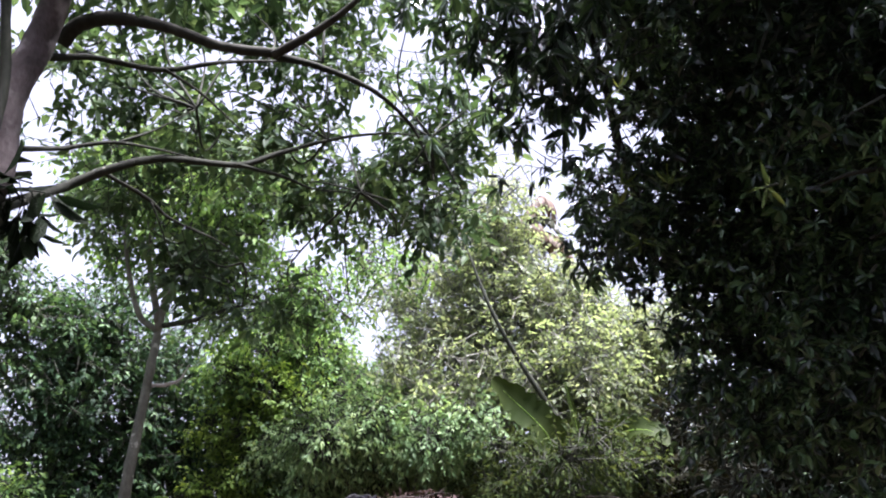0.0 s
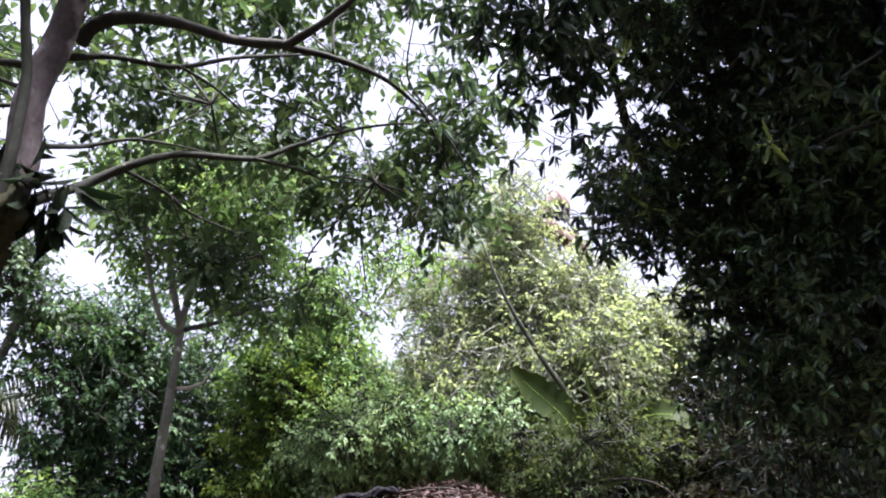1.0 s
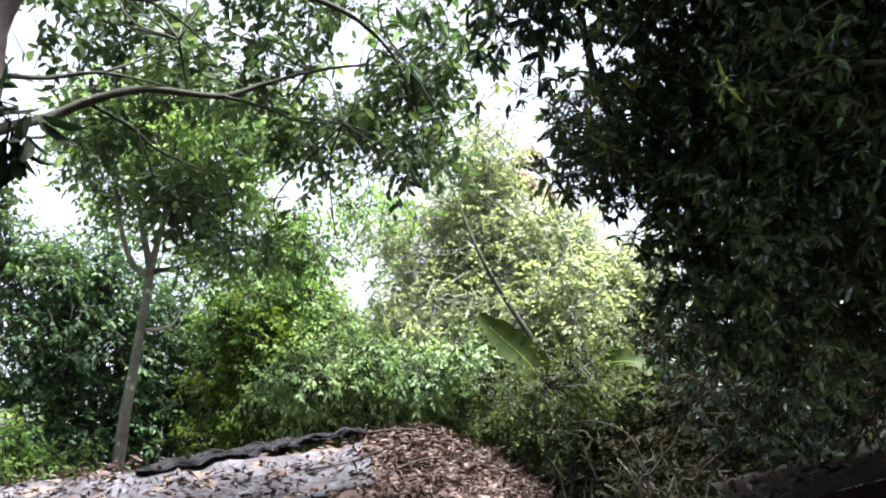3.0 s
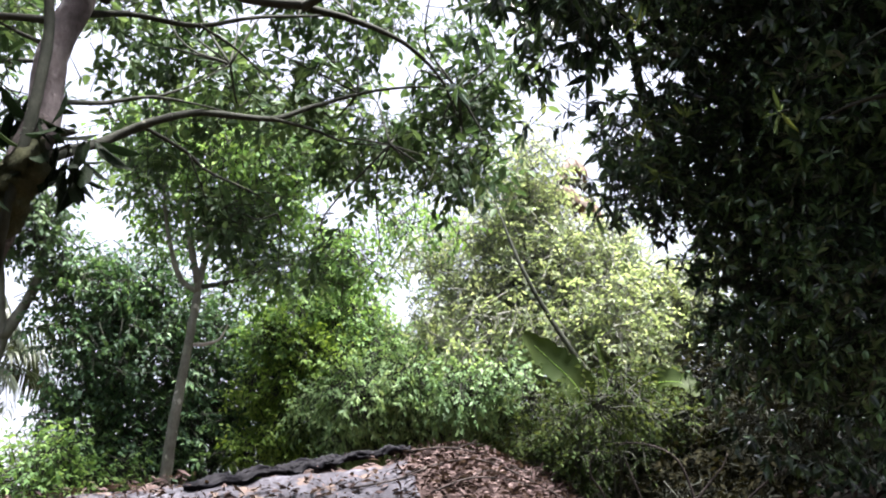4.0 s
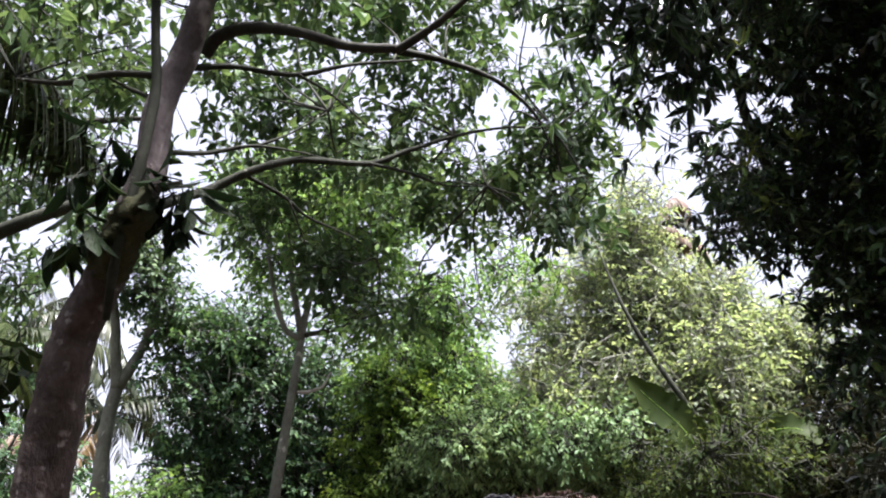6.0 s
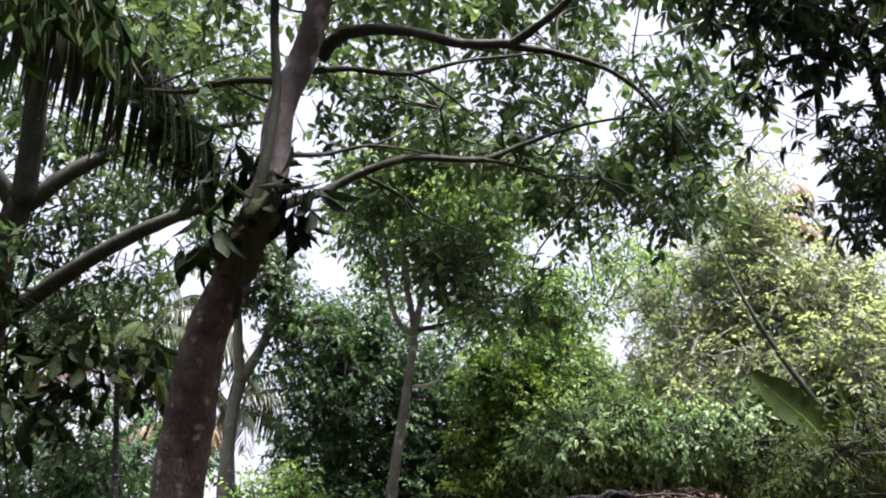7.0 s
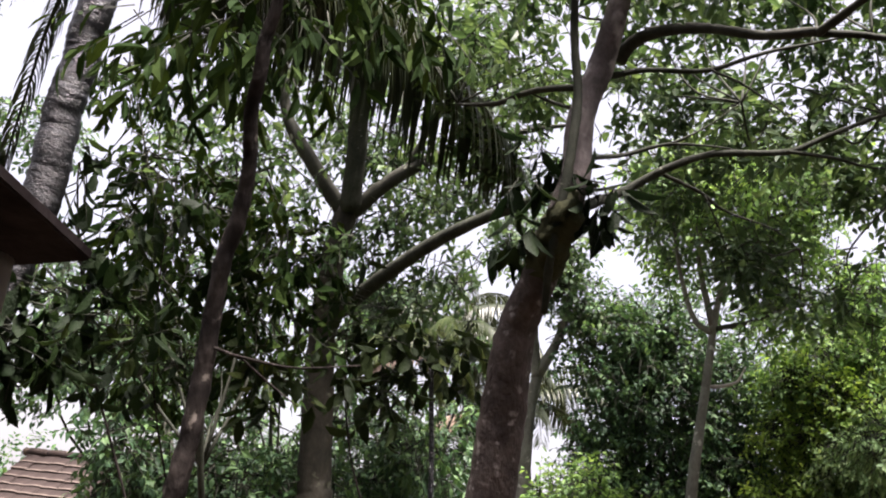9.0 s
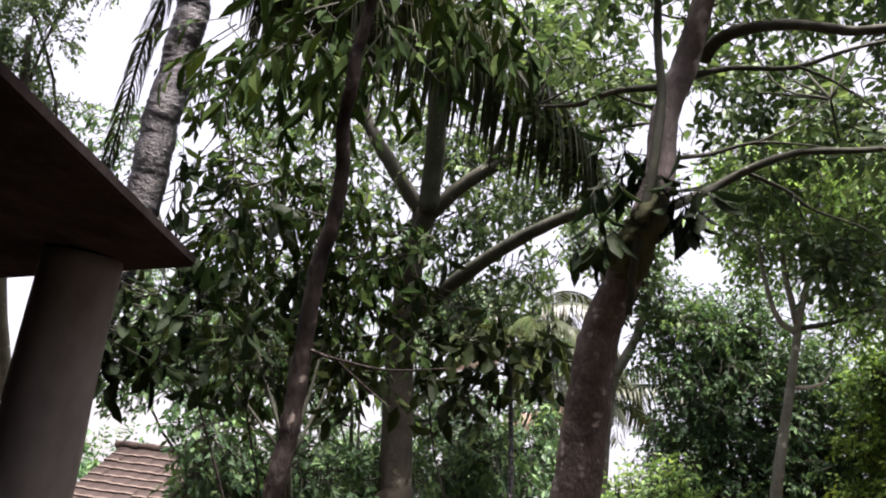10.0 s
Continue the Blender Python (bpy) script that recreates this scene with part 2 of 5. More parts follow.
SOFFIT = rough_mat("near_black_surface", [(0.15, (0.014, 0.011, 0.011)), (0.5, (0.028, 0.023, 0.023)), (0.85, (0.048, 0.041, 0.041))], 4, (1, 1, 1), 0.9, 0.4, 0.006, gloss=0.0)
DARK_SHEET = rough_mat("grimy_roof_sheet", [(0.15, (0.02, 0.02, 0.018)), (0.5, (0.045, 0.043, 0.036)), (0.85, (0.09, 0.086, 0.07))], 6, (1, 1, 1), 0.9, 0.6, 0.02, gloss=0.02)
TILE = rough_mat("clay_roof_tile", [(0.15, (0.011, 0.0075, 0.006)), (0.5, (0.023, 0.016, 0.0135)), (0.85, (0.042, 0.031, 0.025))], 3, (1, 1, 1), 0.85, 0.4, 0.006, (0.0867, 0.0646, 0.0469), 0.6, 4)
TILE_EDGE = rough_mat("pale_tile_edge", [(0.15, (0.036, 0.026, 0.021)), (0.5, (0.068, 0.053, 0.044)), (0.85, (0.105, 0.085, 0.072))], 5, (1, 1, 1), 0.85, 0.4, 0.006)


# ---- mesh tools ----
def mesh_of(name, verts, faces, material, smooth=True):
    me = bpy.data.meshes.new(name)
    verts, faces = np.asarray(verts, np.float32), np.asarray(faces, np.int32)
    k = faces.shape[1]
    me.vertices.add(len(verts))
    me.vertices.foreach_set("co", verts.ravel())
    me.loops.add(faces.size)
    me.loops.foreach_set("vertex_index", faces.ravel())
    me.polygons.add(len(faces))
    me.polygons.foreach_set("loop_start", np.arange(0, faces.size, k, dtype=np.int32))
    me.polygons.foreach_set("use_smooth", np.full(len(faces), smooth))
    me.update(calc_edges=True)
    me.materials.append(material)
    return me


def thing(name, at, label, category, group="", kind=""):
    ob = new(name)
    ob.location = at
    return tagged(ob, label, category, group, kind)


def part_mesh(name, me, parent, label=""):
    """A mesh in world places, linked as one part under its thing."""
    ob = new(name, me)
    up = parent
    off = Vector((0, 0, 0))
    while up is not None:
        off += up.location
        up = up.parent
    ob.parent = parent
    me.transform(Matrix.Translation(-off))
    return tagged(ob, label)


def smooth_path(pts, per=6):
    """A Catmull-Rom line through the given points; rows may carry radii."""
    p = np.asarray(pts, float)
    q = np.vstack([2 * p[0] - p[1], p, 2 * p[-1] - p[-2]])
    out = []
    for i in range(1, len(q) - 2):
        for s in np.arange(per) / per:
            a, b, c, d = q[i - 1], q[i], q[i + 1], q[i + 2]
            out.append(0.5 * (2 * b + (c - a) * s + (2 * a - 5 * b + 4 * c - d) * s**2 + (3 * b - a - 3 * c + d) * s**3))
    out.append(p[-1])
    return np.array(out)


def smooth_wander(rng, n):
    """A gentle random sway along a limb, nil at its root."""
    knots = max(3, n // 5)
    raw = rng.standard_normal((knots, 3))
    raw[0] = 0
    return np.stack([np.interp(np.linspace(0, 1, n), np.linspace(0, 1, knots), raw[:, k]) for k in range(3)], -1)


def tube(pts, radii, sides=10, per=6, lump=0.06, rng=None, rings=0.0):
    """A tapered, slightly lumpy limb round a line."""
    rng = rng or np.random.default_rng(len(pts))
    rad = np.interp(np.linspace(0, 1, len(pts)), np.linspace(0, 1, len(radii)), radii)
    line = smooth_path(np.column_stack([np.asarray(pts, float), rad]), per)
    c, r = line[:, :3], np.maximum(line[:, 3], 0.001)
    if lump > 0.01:
        c = c + smooth_wander(rng, len(c)) * np.minimum(r, 0.018)[:, None] * 0.5
    tan = np.gradient(c, axis=0)
    tan /= np.linalg.norm(tan, axis=1)[:, None] + 1e-9
    ref = np.array([0.3, 1.0, 0.1]) if abs(tan[:, 1]).mean() < 0.8 else np.array([1.0, 0.2, 0.1])
    u = np.cross(tan, ref)
    u /= np.linalg.norm(u, axis=1)[:, None]
    v = np.cross(tan, u)
    ang = np.arange(sides) * 2 * np.pi / sides
    wob = 1 + lump * rng.standard_normal((len(c), 1)) * 0.5 + lump * np.sin(ang[None] * 2 + np.linspace(0, 5, len(c))[:, None]) + lump * 0.6 * rng.standard_normal((len(c), sides))
    if rings:
        wob = wob + rings * ((np.arange(len(c)) % 3) == 0)[:, None]
    ring = c[:, None] + (r[:, None] * wob)[..., None] * (np.cos(ang)[None, :, None] * u[:, None] + np.sin(ang)[None, :, None] * v[:, None])
    verts = np.vstack([ring.reshape(-1, 3), c[:1], c[-1:]])
    n, faces = len(c), []
    i = np.arange(n - 1)[:, None] * sides
    j = np.arange(sides)[None]
    k = (j + 1) % sides
    quads = np.stack([i + j, i + k, i + sides + k, i + sides + j], -1).reshape(-1, 4)
    tris = np.concatenate([quads[:, [0, 1, 2]], quads[:, [0, 2, 3]]])
    a, b = n * sides, n * sides + 1
    caps = [(a, (s + 1) % sides, s) for s in range(sides)] + [(b, (n - 1) * sides + s, (n - 1) * sides + (s + 1) % sides) for s in range(sides)]
    return verts, np.vstack([tris, np.array(caps)])


def join(pieces):
    verts, faces, at = [], [], 0
    for v, f in pieces:
        verts.append(v)
        faces.append(np.asarray(f) + at)
        at += len(v)
    return np.vstack(verts), np.vstack(faces)


def limb(name, pts, radii, material, parent, label="", sides=10, per=6, lump=0.06, rings=0.0):
    v, f = tube(pts, radii, sides, per, lump, None, rings)
    return part_mesh(name, mesh_of(name, v, f, material), parent, label)


def unit(a):
    return a / (np.linalg.norm(a, axis=-1, keepdims=True) + 1e-9)


def leaf_mesh(base, way, face, length, width):
    """Many leaves at once, each folded along its midrib, curved and pointed."""
    way, side = unit(way), None
    side = unit(np.cross(way, face))
    nor = np.cross(side, way)
    L, W = length[:, None], width[:, None]
    n = len(base)
    rows = [
        base,
        base + way * L * 0.30 + side * W * 0.42 + nor * L * 0.05,
        base + way * L * 0.30 - side * W * 0.42 + nor * L * 0.05,
        base + way * L * 0.50 - nor * W * 0.10,
        base + way * L * 0.68 + side * W * 0.36 + nor * L * 0.01,
        base + way * L * 0.68 - side * W * 0.36 + nor * L * 0.01,
        base + way * L - nor * L * 0.13,
    ]
    verts = np.stack(rows, 1).reshape(-1, 3)
    cell = np.array([(0, 1, 3), (0, 3, 2), (1, 4, 3), (2, 3, 5), (3, 4, 6), (3, 6, 5)])
    faces = (np.arange(n)[:, None, None] * 7 + cell[None]).reshape(-1, 3)
    return verts, faces


def small_leaf_mesh(base, way, face, length, width):
    """Leaves of four triangles, for crowns farther off."""
    way = unit(way)
    side = unit(np.cross(way, face))
    nor = np.cross(side, way)
    L, W = length[:, None], width[:, None]
    rows = [base, base + way * L * 0.45 + side * W * 0.5 + nor * W * 0.12, base + way * L * 0.45 - side * W * 0.5 + nor * W * 0.12, base + way * L * 0.5, base + way * L - nor * L * 0.12]
    verts = np.stack(rows, 1).reshape(-1, 3)
    cell = np.array([(0, 1, 3), (0, 3, 2), (1, 4, 3), (2, 3, 4)])
    faces = (np.arange(len(base))[:, None, None] * 5 + cell[None]).reshape(-1, 3)
    return verts, faces


def foliage(clumps, sprays, per, length, ratio, seed, droop=0.4, reach=0.25, rosette=False, fine=True, hollow=0.35, twigs=True, squash=0.8, cluster=1, spread=0.1):
    """Leaves on short twigs that fill uneven clumps (x, y, z, radius). Returns the leaves' and the twigs' meshes."""
    rng = np.random.default_rng(seed)
    cl = np.array(clumps, float)
    weight = cl[:, 3] ** 2.2
    pick = rng.choice(len(cl), sprays, p=weight / weight.sum())
    out = unit(rng.standard_normal((sprays, 3)))
    lobes = unit(rng.standard_normal((len(cl), 5, 3)))
    bulge = 0.72 + 0.5 * np.clip(np.einsum("si,ski->sk", out, lobes[pick]), 0, 1).max(1) ** 3
    rad = cl[pick, 3] * bulge * (hollow + (1 - hollow) * rng.random(sprays) ** 0.45)
    start = cl[pick, :3] + out * rad[:, None] * np.array([1, 1, squash])
    if cluster > 1:
        start = start[(np.arange(sprays) // cluster) * cluster] + rng.standard_normal((sprays, 3)) * spread * np.array([1, 1, 0.55])
    way = unit(out * 0.8 + rng.standard_normal((sprays, 3)) * 0.55 - np.array([0, 0, droop]) * rng.random((sprays, 1)) * 1.6)
    k = np.arange(per)
    span = reach * (0.6 + 0.8 * rng.random(sprays))
    side = unit(np.cross(way, unit(rng.standard_normal((sprays, 3)) * 0.6 + np.array([0, 0, 1.0]))))
    upv = np.cross(side, way)
    shape = (sprays, per, 3)
    if rosette:
        ang = (k * 2.4)[None] + rng.random((sprays, 1)) * 6.28
        base = start[:, None] + way[:, None] * (span[:, None] * (0.75 + 0.25 * k / per))[..., None]
        lway = way[:, None] * 0.45 + 0.9 * (np.cos(ang)[..., None] * side[:, None] + np.sin(ang)[..., None] * upv[:, None])
    else:
        base = start[:, None] + way[:, None] * (span[:, None] * (k + 0.4) / per)[..., None]
        turn = np.where(k % 2, 1.0, -1.0)[None, :, None]
        lway = way[:, None] * 0.65 + side[:, None] * turn * 0.8
    lway = lway + rng.standard_normal(shape) * 0.28 - np.array([0, 0, droop]) * (0.4 + rng.random((sprays, per, 1)))
    face = upv[:, None] + rng.standard_normal(shape) * 0.45 + np.array([0, 0, 0.5])
    size = length * (0.55 + 0.75 * rng.random((sprays, per)))
    maker = leaf_mesh if fine else small_leaf_mesh
    verts, faces = maker(base.reshape(-1, 3), lway.reshape(-1, 3), face.reshape(-1, 3), size.ravel(), (size * ratio * (0.8 + 0.4 * rng.random((sprays, per)))).ravel())
    stems = None
    if twigs:
        a = start - way * span[:, None] * 0.5
        b = start + way * span[:, None]
        w = 0.004 if fine else 0.008
        ringv = np.stack([a + side * w, a - side * w * 0.5 + upv * w, a - side * w * 0.5 - upv * w, b], 1).reshape(-1, 3)
        cell = np.array([(0, 1, 3), (1, 2, 3), (2, 0, 3)])
        stems = (ringv, (np.arange(sprays)[:, None, None] * 4 + cell[None]).reshape(-1, 3))
    return (verts, faces), stems


def crown(tree, leaf, bark, clumps, sprays, per, length, ratio, seed, name="crown", label="", **more):
    leaves, stems = foliage(clumps, sprays, per, length, ratio, seed, **more)
    made = part_mesh(name, mesh_of(name, *leaves, leaf, False), tree, label)
    if stems is not None:
        tagged(part_mesh("twig_growth", mesh_of("twig_growth", *stems, bark, False), tree), kind="stuff")
    return tagged(made, kind="stuff")


def branches(tree, bark, root, clumps, thick, seed):
    """Thin limbs from a point of the trunk out into each clump of a crown."""
    rng = np.random.default_rng(seed)
    root = np.array(root, float)
    for x, y, z, r in clumps:
        end = np.array((x, y, z))
        span = np.linalg.norm(end - root)
        mid = root + (end - root) * 0.5 + rng.standard_normal(3) * 0.07 * span
        limb("limb", [root, mid, end, end + (end - mid) * 0.5 * min(1, r)], [thick, thick * 0.6, thick * 0.35, 0.004], bark, tree, sides=6, per=4)


def thicket_tree(at, label, leaf, bark, clumps, sprays, length, ratio, seed, thick=0.07, category="tree", **more):
    t = thing("tree" if category == "tree" else "bush", at, label, category)
    cl = np.array(clumps)
    mid = cl[:, :3].mean(0)
    low = (at[0], at[1], 0)
    fork = (mid[0] * 0.7 + at[0] * 0.3, mid[1] * 0.7 + at[1] * 0.3, max(0.5, mid[2] * 0.6))
    limb("trunk", [low, (at[0] * 0.6 + fork[0] * 0.4, at[1] * 0.6 + fork[1] * 0.4, fork[2] * 0.5), fork, tuple(mid)], [thick, thick * 0.8, thick * 0.6, thick * 0.25], bark, t)
    branches(t, bark, fork, [tuple(c) for c in cl[:10]], thick * 0.35, seed)
    crown(t, leaf, bark, clumps, sprays, 7, length, ratio, seed, fine=False, **more)
    return t


# ---- ground and house ----
def ground():
    n = 60
    u = np.linspace(-1, 1, n)
    gx, gy = np.meshgrid(np.sign(u) * (abs(u) ** 3) * 400, np.sign(u) * (abs(u) ** 3) * 400)
    gz = np.array([[0.15 * noise.noise(Vector((x * 0.3, y * 0.3, 0))) if x * x + y * y < 4e3 else 0 for x, y in zip(a, b)] for a, b in zip(gx, gy)])
    verts = np.stack([gx, gy, gz], -1).reshape(-1, 3)
    i, j = np.meshgrid(np.arange(n - 1), np.arange(n - 1), indexing="ij")
    a = (i * n + j).ravel()
    faces = np.stack([a, a + 1, a + n + 1, a + n], -1)
    tagged(new("ground", mesh_of("ground", verts, faces, EARTH)), "brown earth strewn with fallen leaves", "ground", kind="structure")


ground()


def box_bm(x0, y0, z0, x1, y1, z1, bevel=0.01):
    bm = bmesh.new()
    bmesh.ops.create_cube(bm, size=1)
    bmesh.ops.transform(bm, matrix=Matrix.Translation(((x0 + x1) / 2, (y0 + y1) / 2, (z0 + z1) / 2)) @ Matrix.Diagonal((x1 - x0, y1 - y0, z1 - z0, 1)), verts=bm.verts)
    if bevel:
        bmesh.ops.bevel(bm, geom=bm.edges[:], offset=bevel, segments=2, affect="EDGES")
    return bm


def part(name, bm, material, parent, label="", turn=None):
    me = bpy.data.meshes.new(name)
    bm.to_mesh(me)
    bm.free()
    if turn is not None:
        me.transform(turn)
    me.materials.append(material)
    return part_mesh(name, me, parent, label)


def single_leaves(parent, clumps, sprays, per, length, ratio, seed, material, droop, reach):
    """Large leaves, each an object of its own on one shared mesh, on short twigs."""
    rng = np.random.default_rng(seed)
    one = leaf_mesh(np.zeros((1, 3)), np.array([[1.0, 0, 0]]), np.array([[0, 0, 1.0]]), np.array([1.0]), np.array([ratio]))
    shared = [mesh_of("leaf", one[0] * np.array([1, k, 1]), one[1], material) for k in (0.85, 1.0, 1.2)]
    cl = np.array(clumps)
    w = cl[:, 3] ** 2
    stems = []
    for s in range(sprays):
        x, y, z, r = cl[rng.choice(len(cl), p=w / w.sum())]
        out = unit(rng.standard_normal(3))
        start = Vector((x, y, z)) + Vector(out * r * (0.2 + 0.8 * rng.random()))
        way = Vector(unit(out + rng.standard_normal(3) * 0.5 - np.array([0, 0, droop * 0.5])))
        stems.append(tube([start - way * reach * 0.8, start, start + way * reach], [0.004, 0.003, 0.0015], 4, 2))
        for k in range(per):
            at = start + way * reach * (k + 0.5) / per
            d = Vector(unit(np.array(way) * 0.5 + rng.standard_normal(3) * 0.75 - np.array([0, 0, droop]) * (0.4 + rng.random())))
            side = d.cross(Vector(unit(rng.standard_normal(3) * 0.5 + np.array([0, 0, 1.0])))).normalized()
            size = length * (0.55 + 0.7 * rng.random())
            ob = new("leaf", shared[rng.integers(3)])
            ob.parent = parent
            rot = Matrix((d, side, d.cross(side))).transposed().to_4x4()
            ob.matrix_basis = Matrix.Translation(at - parent.location) @ rot @ Matrix.Scale(size, 4)
    tagged(part_mesh("twig_growth", mesh_of("twig_growth", *join(stems), BARK_DARK), parent), kind="stuff")


# ---- the tall leaning tree with long side limbs ----
tree = thing("tree", (-1.95, 5.0, 0), "leaning brown-barked tree with pale lichen patches and long side limbs", "tree")
TRUNK = [(-1.79, 4.52, 0.00), (-1.77, 4.43, 1.06), (-1.68, 4.24, 2.03), (-1.63, 4.17, 2.47), (-1.56, 4.09, 2.82), (-1.43, 4.00, 3.10), (-1.32, 3.92, 3.38), (-1.25, 3.93, 3.64), (-1.26, 3.92, 4.01), (-1.17, 3.92, 4.31), (-1.08, 3.84, 4.52), (-1.01, 3.75, 4.74), (-0.94, 3.59, 5.03), (-0.86, 3.37, 5.41)]
limb("trunk", TRUNK[:8], [0.165, 0.147, 0.126, 0.119, 0.108, 0.097, 0.081, 0.073], BARK_MAIN, tree, "brown bark with pale lichen patches", 22, 8, 0.035)
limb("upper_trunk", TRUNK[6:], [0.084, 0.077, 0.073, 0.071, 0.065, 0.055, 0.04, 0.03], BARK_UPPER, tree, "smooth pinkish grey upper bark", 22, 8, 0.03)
limb("limb", [(-1.10, 4.06, 4.41), (-1.01, 3.99, 4.47), (-0.86, 3.94, 4.50), (-0.60, 3.89, 4.45), (-0.32, 3.87, 4.35), (-0.05, 3.81, 4.28)], [0.04, 0.034, 0.028, 0.024], BARK_GREY, tree, sides=12)
limb("limb", [(-0.07, 3.81, 4.28), (0.12, 3.66, 4.33), (0.25, 3.50, 4.36), (0.43, 3.28, 4.45)], [0.022, 0.019, 0.015, 0.008], BARK_GREY, tree)
limb("limb", [(-0.07, 3.81, 4.28), (0.18, 3.92, 4.30), (0.45, 3.96, 4.20), (0.66, 4.11, 4.10), (0.78, 4.20, 3.90)], [0.02, 0.015, 0.010, 0.004], BARK_DARK, tree)
limb("limb", [(-1.15, 4.06, 4.32), (-0.96, 4.17, 4.40), (-0.65, 4.27, 4.43), (-0.36, 4.34, 4.55), (-0.10, 4.42, 4.63), (0.21, 4.49, 4.70)], [0.019, 0.015, 0.013, 0.010, 0.004], BARK_DARK, tree)
limb("limb", [(-0.63, 4.27, 4.43), (-0.43, 4.35, 4.34), (-0.14, 4.58, 4.18)], [0.009, 0.007, 0.003], BARK_DARK, tree)
limb("limb", [(-1.25, 4.07, 3.82), (-1.12, 4.42, 4.01), (-0.88, 4.53, 4.11), (-0.62, 4.67, 4.15), (-0.39, 4.81, 4.15)], [0.016, 0.013, 0.010, 0.006, 0.003], BARK_DARK, tree)
limb("limb", [(-0.88, 4.53, 4.11), (-0.69, 4.61, 4.25), (-0.49, 4.65, 4.42)], [0.009, 0.006, 0.003], BARK_DARK, tree)
limb("limb", [(-1.29, 4.05, 3.50), (-1.13, 4.51, 3.83), (-0.88, 4.59, 4.00), (-0.63, 4.70, 4.10), (-0.25, 4.81, 4.16), (-0.01, 4.87, 4.27), (0.28, 4.90, 4.41), (0.65, 4.94, 4.49), (0.94, 4.99, 4.52)], [0.032, 0.026, 0.023, 0.021, 0.019, 0.016, 0.012, 0.008, 0.003], BARK_DARK, tree)
limb("limb", [(-0.25, 4.81, 4.16), (-0.01, 4.93, 4.16), (0.21, 5.05, 4.14), (0.50, 5.12, 4.17)], [0.012, 0.010, 0.007, 0.003], BARK_DARK, tree)
limb("limb", [(-0.95, 4.60, 3.97), (-0.73, 4.73, 3.89), (-0.60, 4.84, 3.81), (-0.34, 5.00, 3.75), (-0.20, 5.05, 3.64)], [0.012, 0.010, 0.008, 0.005, 0.002], BARK_DARK, tree)
limb("limb", [(-0.70, 4.74, 3.87), (-0.63, 4.82, 3.71), (-0.59, 4.93, 3.60)], [0.006, 0.004, 0.002], BARK_DARK, tree)
limb("limb", [(-1.25, 4.05, 4.26), (-1.59, 4.11, 4.30), (-1.83, 4.15, 4.27), (-2.09, 4.14, 4.29)], [0.022, 0.018, 0.015, 0.008], BARK_GREY, tree)
limb("limb", [(-1.30, 4.05, 4.11), (-1.50, 4.16, 4.25), (-1.61, 4.10, 4.29)], [0.014, 0.010, 0.006], BARK_DARK, tree)
limb("stem", [(-1.37, 3.93, 2.89), (-1.33, 3.85, 3.11), (-1.28, 3.77, 3.35), (-1.26, 3.76, 3.69), (-1.25, 3.78, 4.05), (-1.28, 3.76, 4.36), (-1.26, 3.68, 4.59), (-1.24, 3.50, 4.89)], [0.016, 0.022, 0.026, 0.028, 0.025, 0.022, 0.018], BARK_DARK, tree, "dark stem climbing beside the trunk")
limb("moss_growth", [(-1.47, 3.98, 3.04), (-1.40, 3.92, 3.13), (-1.34, 3.88, 3.27), (-1.28, 3.84, 3.41), (-1.25, 3.87, 3.55)], [0.03, 0.085, 0.105, 0.10, 0.03], MOSS, tree, "mossy swelling round the trunk", 16, 6, 0.16)
CLUMPS = [(-0.22, 4.99, 4.75, 0.30), (-0.35, 5.09, 4.58, 0.25), (-0.07, 5.08, 4.60, 0.25), (-1.18, 5.02, 5.50, 0.35), (-0.81, 5.26, 5.61, 0.40), (-0.39, 5.25, 5.68, 0.40), (0.02, 5.16, 5.49, 0.40), (0.40, 4.98, 5.38, 0.40), (0.76, 4.82, 5.20, 0.40), (1.08, 4.87, 5.04, 0.35), (-1.02, 5.59, 5.45, 0.35), (-0.61, 5.78, 5.61, 0.35), (-0.12, 5.69, 5.42, 0.40), (0.30, 5.53, 5.30, 0.40), (0.69, 5.37, 5.12, 0.40), (1.04, 5.44, 4.92, 0.40), (-1.25, 5.96, 5.18, 0.35), (-0.83, 6.17, 5.33, 0.40), (-0.36, 6.04, 5.24, 0.40), (0.04, 5.92, 5.05, 0.40), (0.42, 5.78, 4.86, 0.40)]
OUTER = [(0.11, 6.13, 3.84, 0.22), (-0.22, 6.36, 3.77, 0.22), (0.53, 6.12, 3.80, 0.18), (-0.50, 5.95, 3.98, 0.24), (0.78, 5.46, 4.03, 0.20), (1.06, 5.28, 4.09, 0.16), (1.34, 5.16, 4.87, 0.20), (1.16, 5.54, 4.70, 0.22), (0.75, 5.80, 4.76, 0.38), (1.07, 5.83, 4.62, 0.32), (0.17, 6.31, 4.75, 0.35), (0.53, 6.31, 4.69, 0.35), (0.85, 6.14, 4.50, 0.35), (1.18, 6.14, 4.39, 0.25), (0.83, 6.44, 4.34, 0.20)]
crown(tree, LEAF_MAIN, BARK_DARK, CLUMPS, 830, 6, 0.088, 0.56, 11, cluster=16, spread=0.10, droop=0.3, reach=0.24, hollow=0.1)
crown(tree, LEAF_MAIN, BARK_DARK, OUTER, 600, 6, 0.088, 0.55, 14, cluster=13, spread=0.095, droop=0.3, reach=0.3, hollow=0.1)
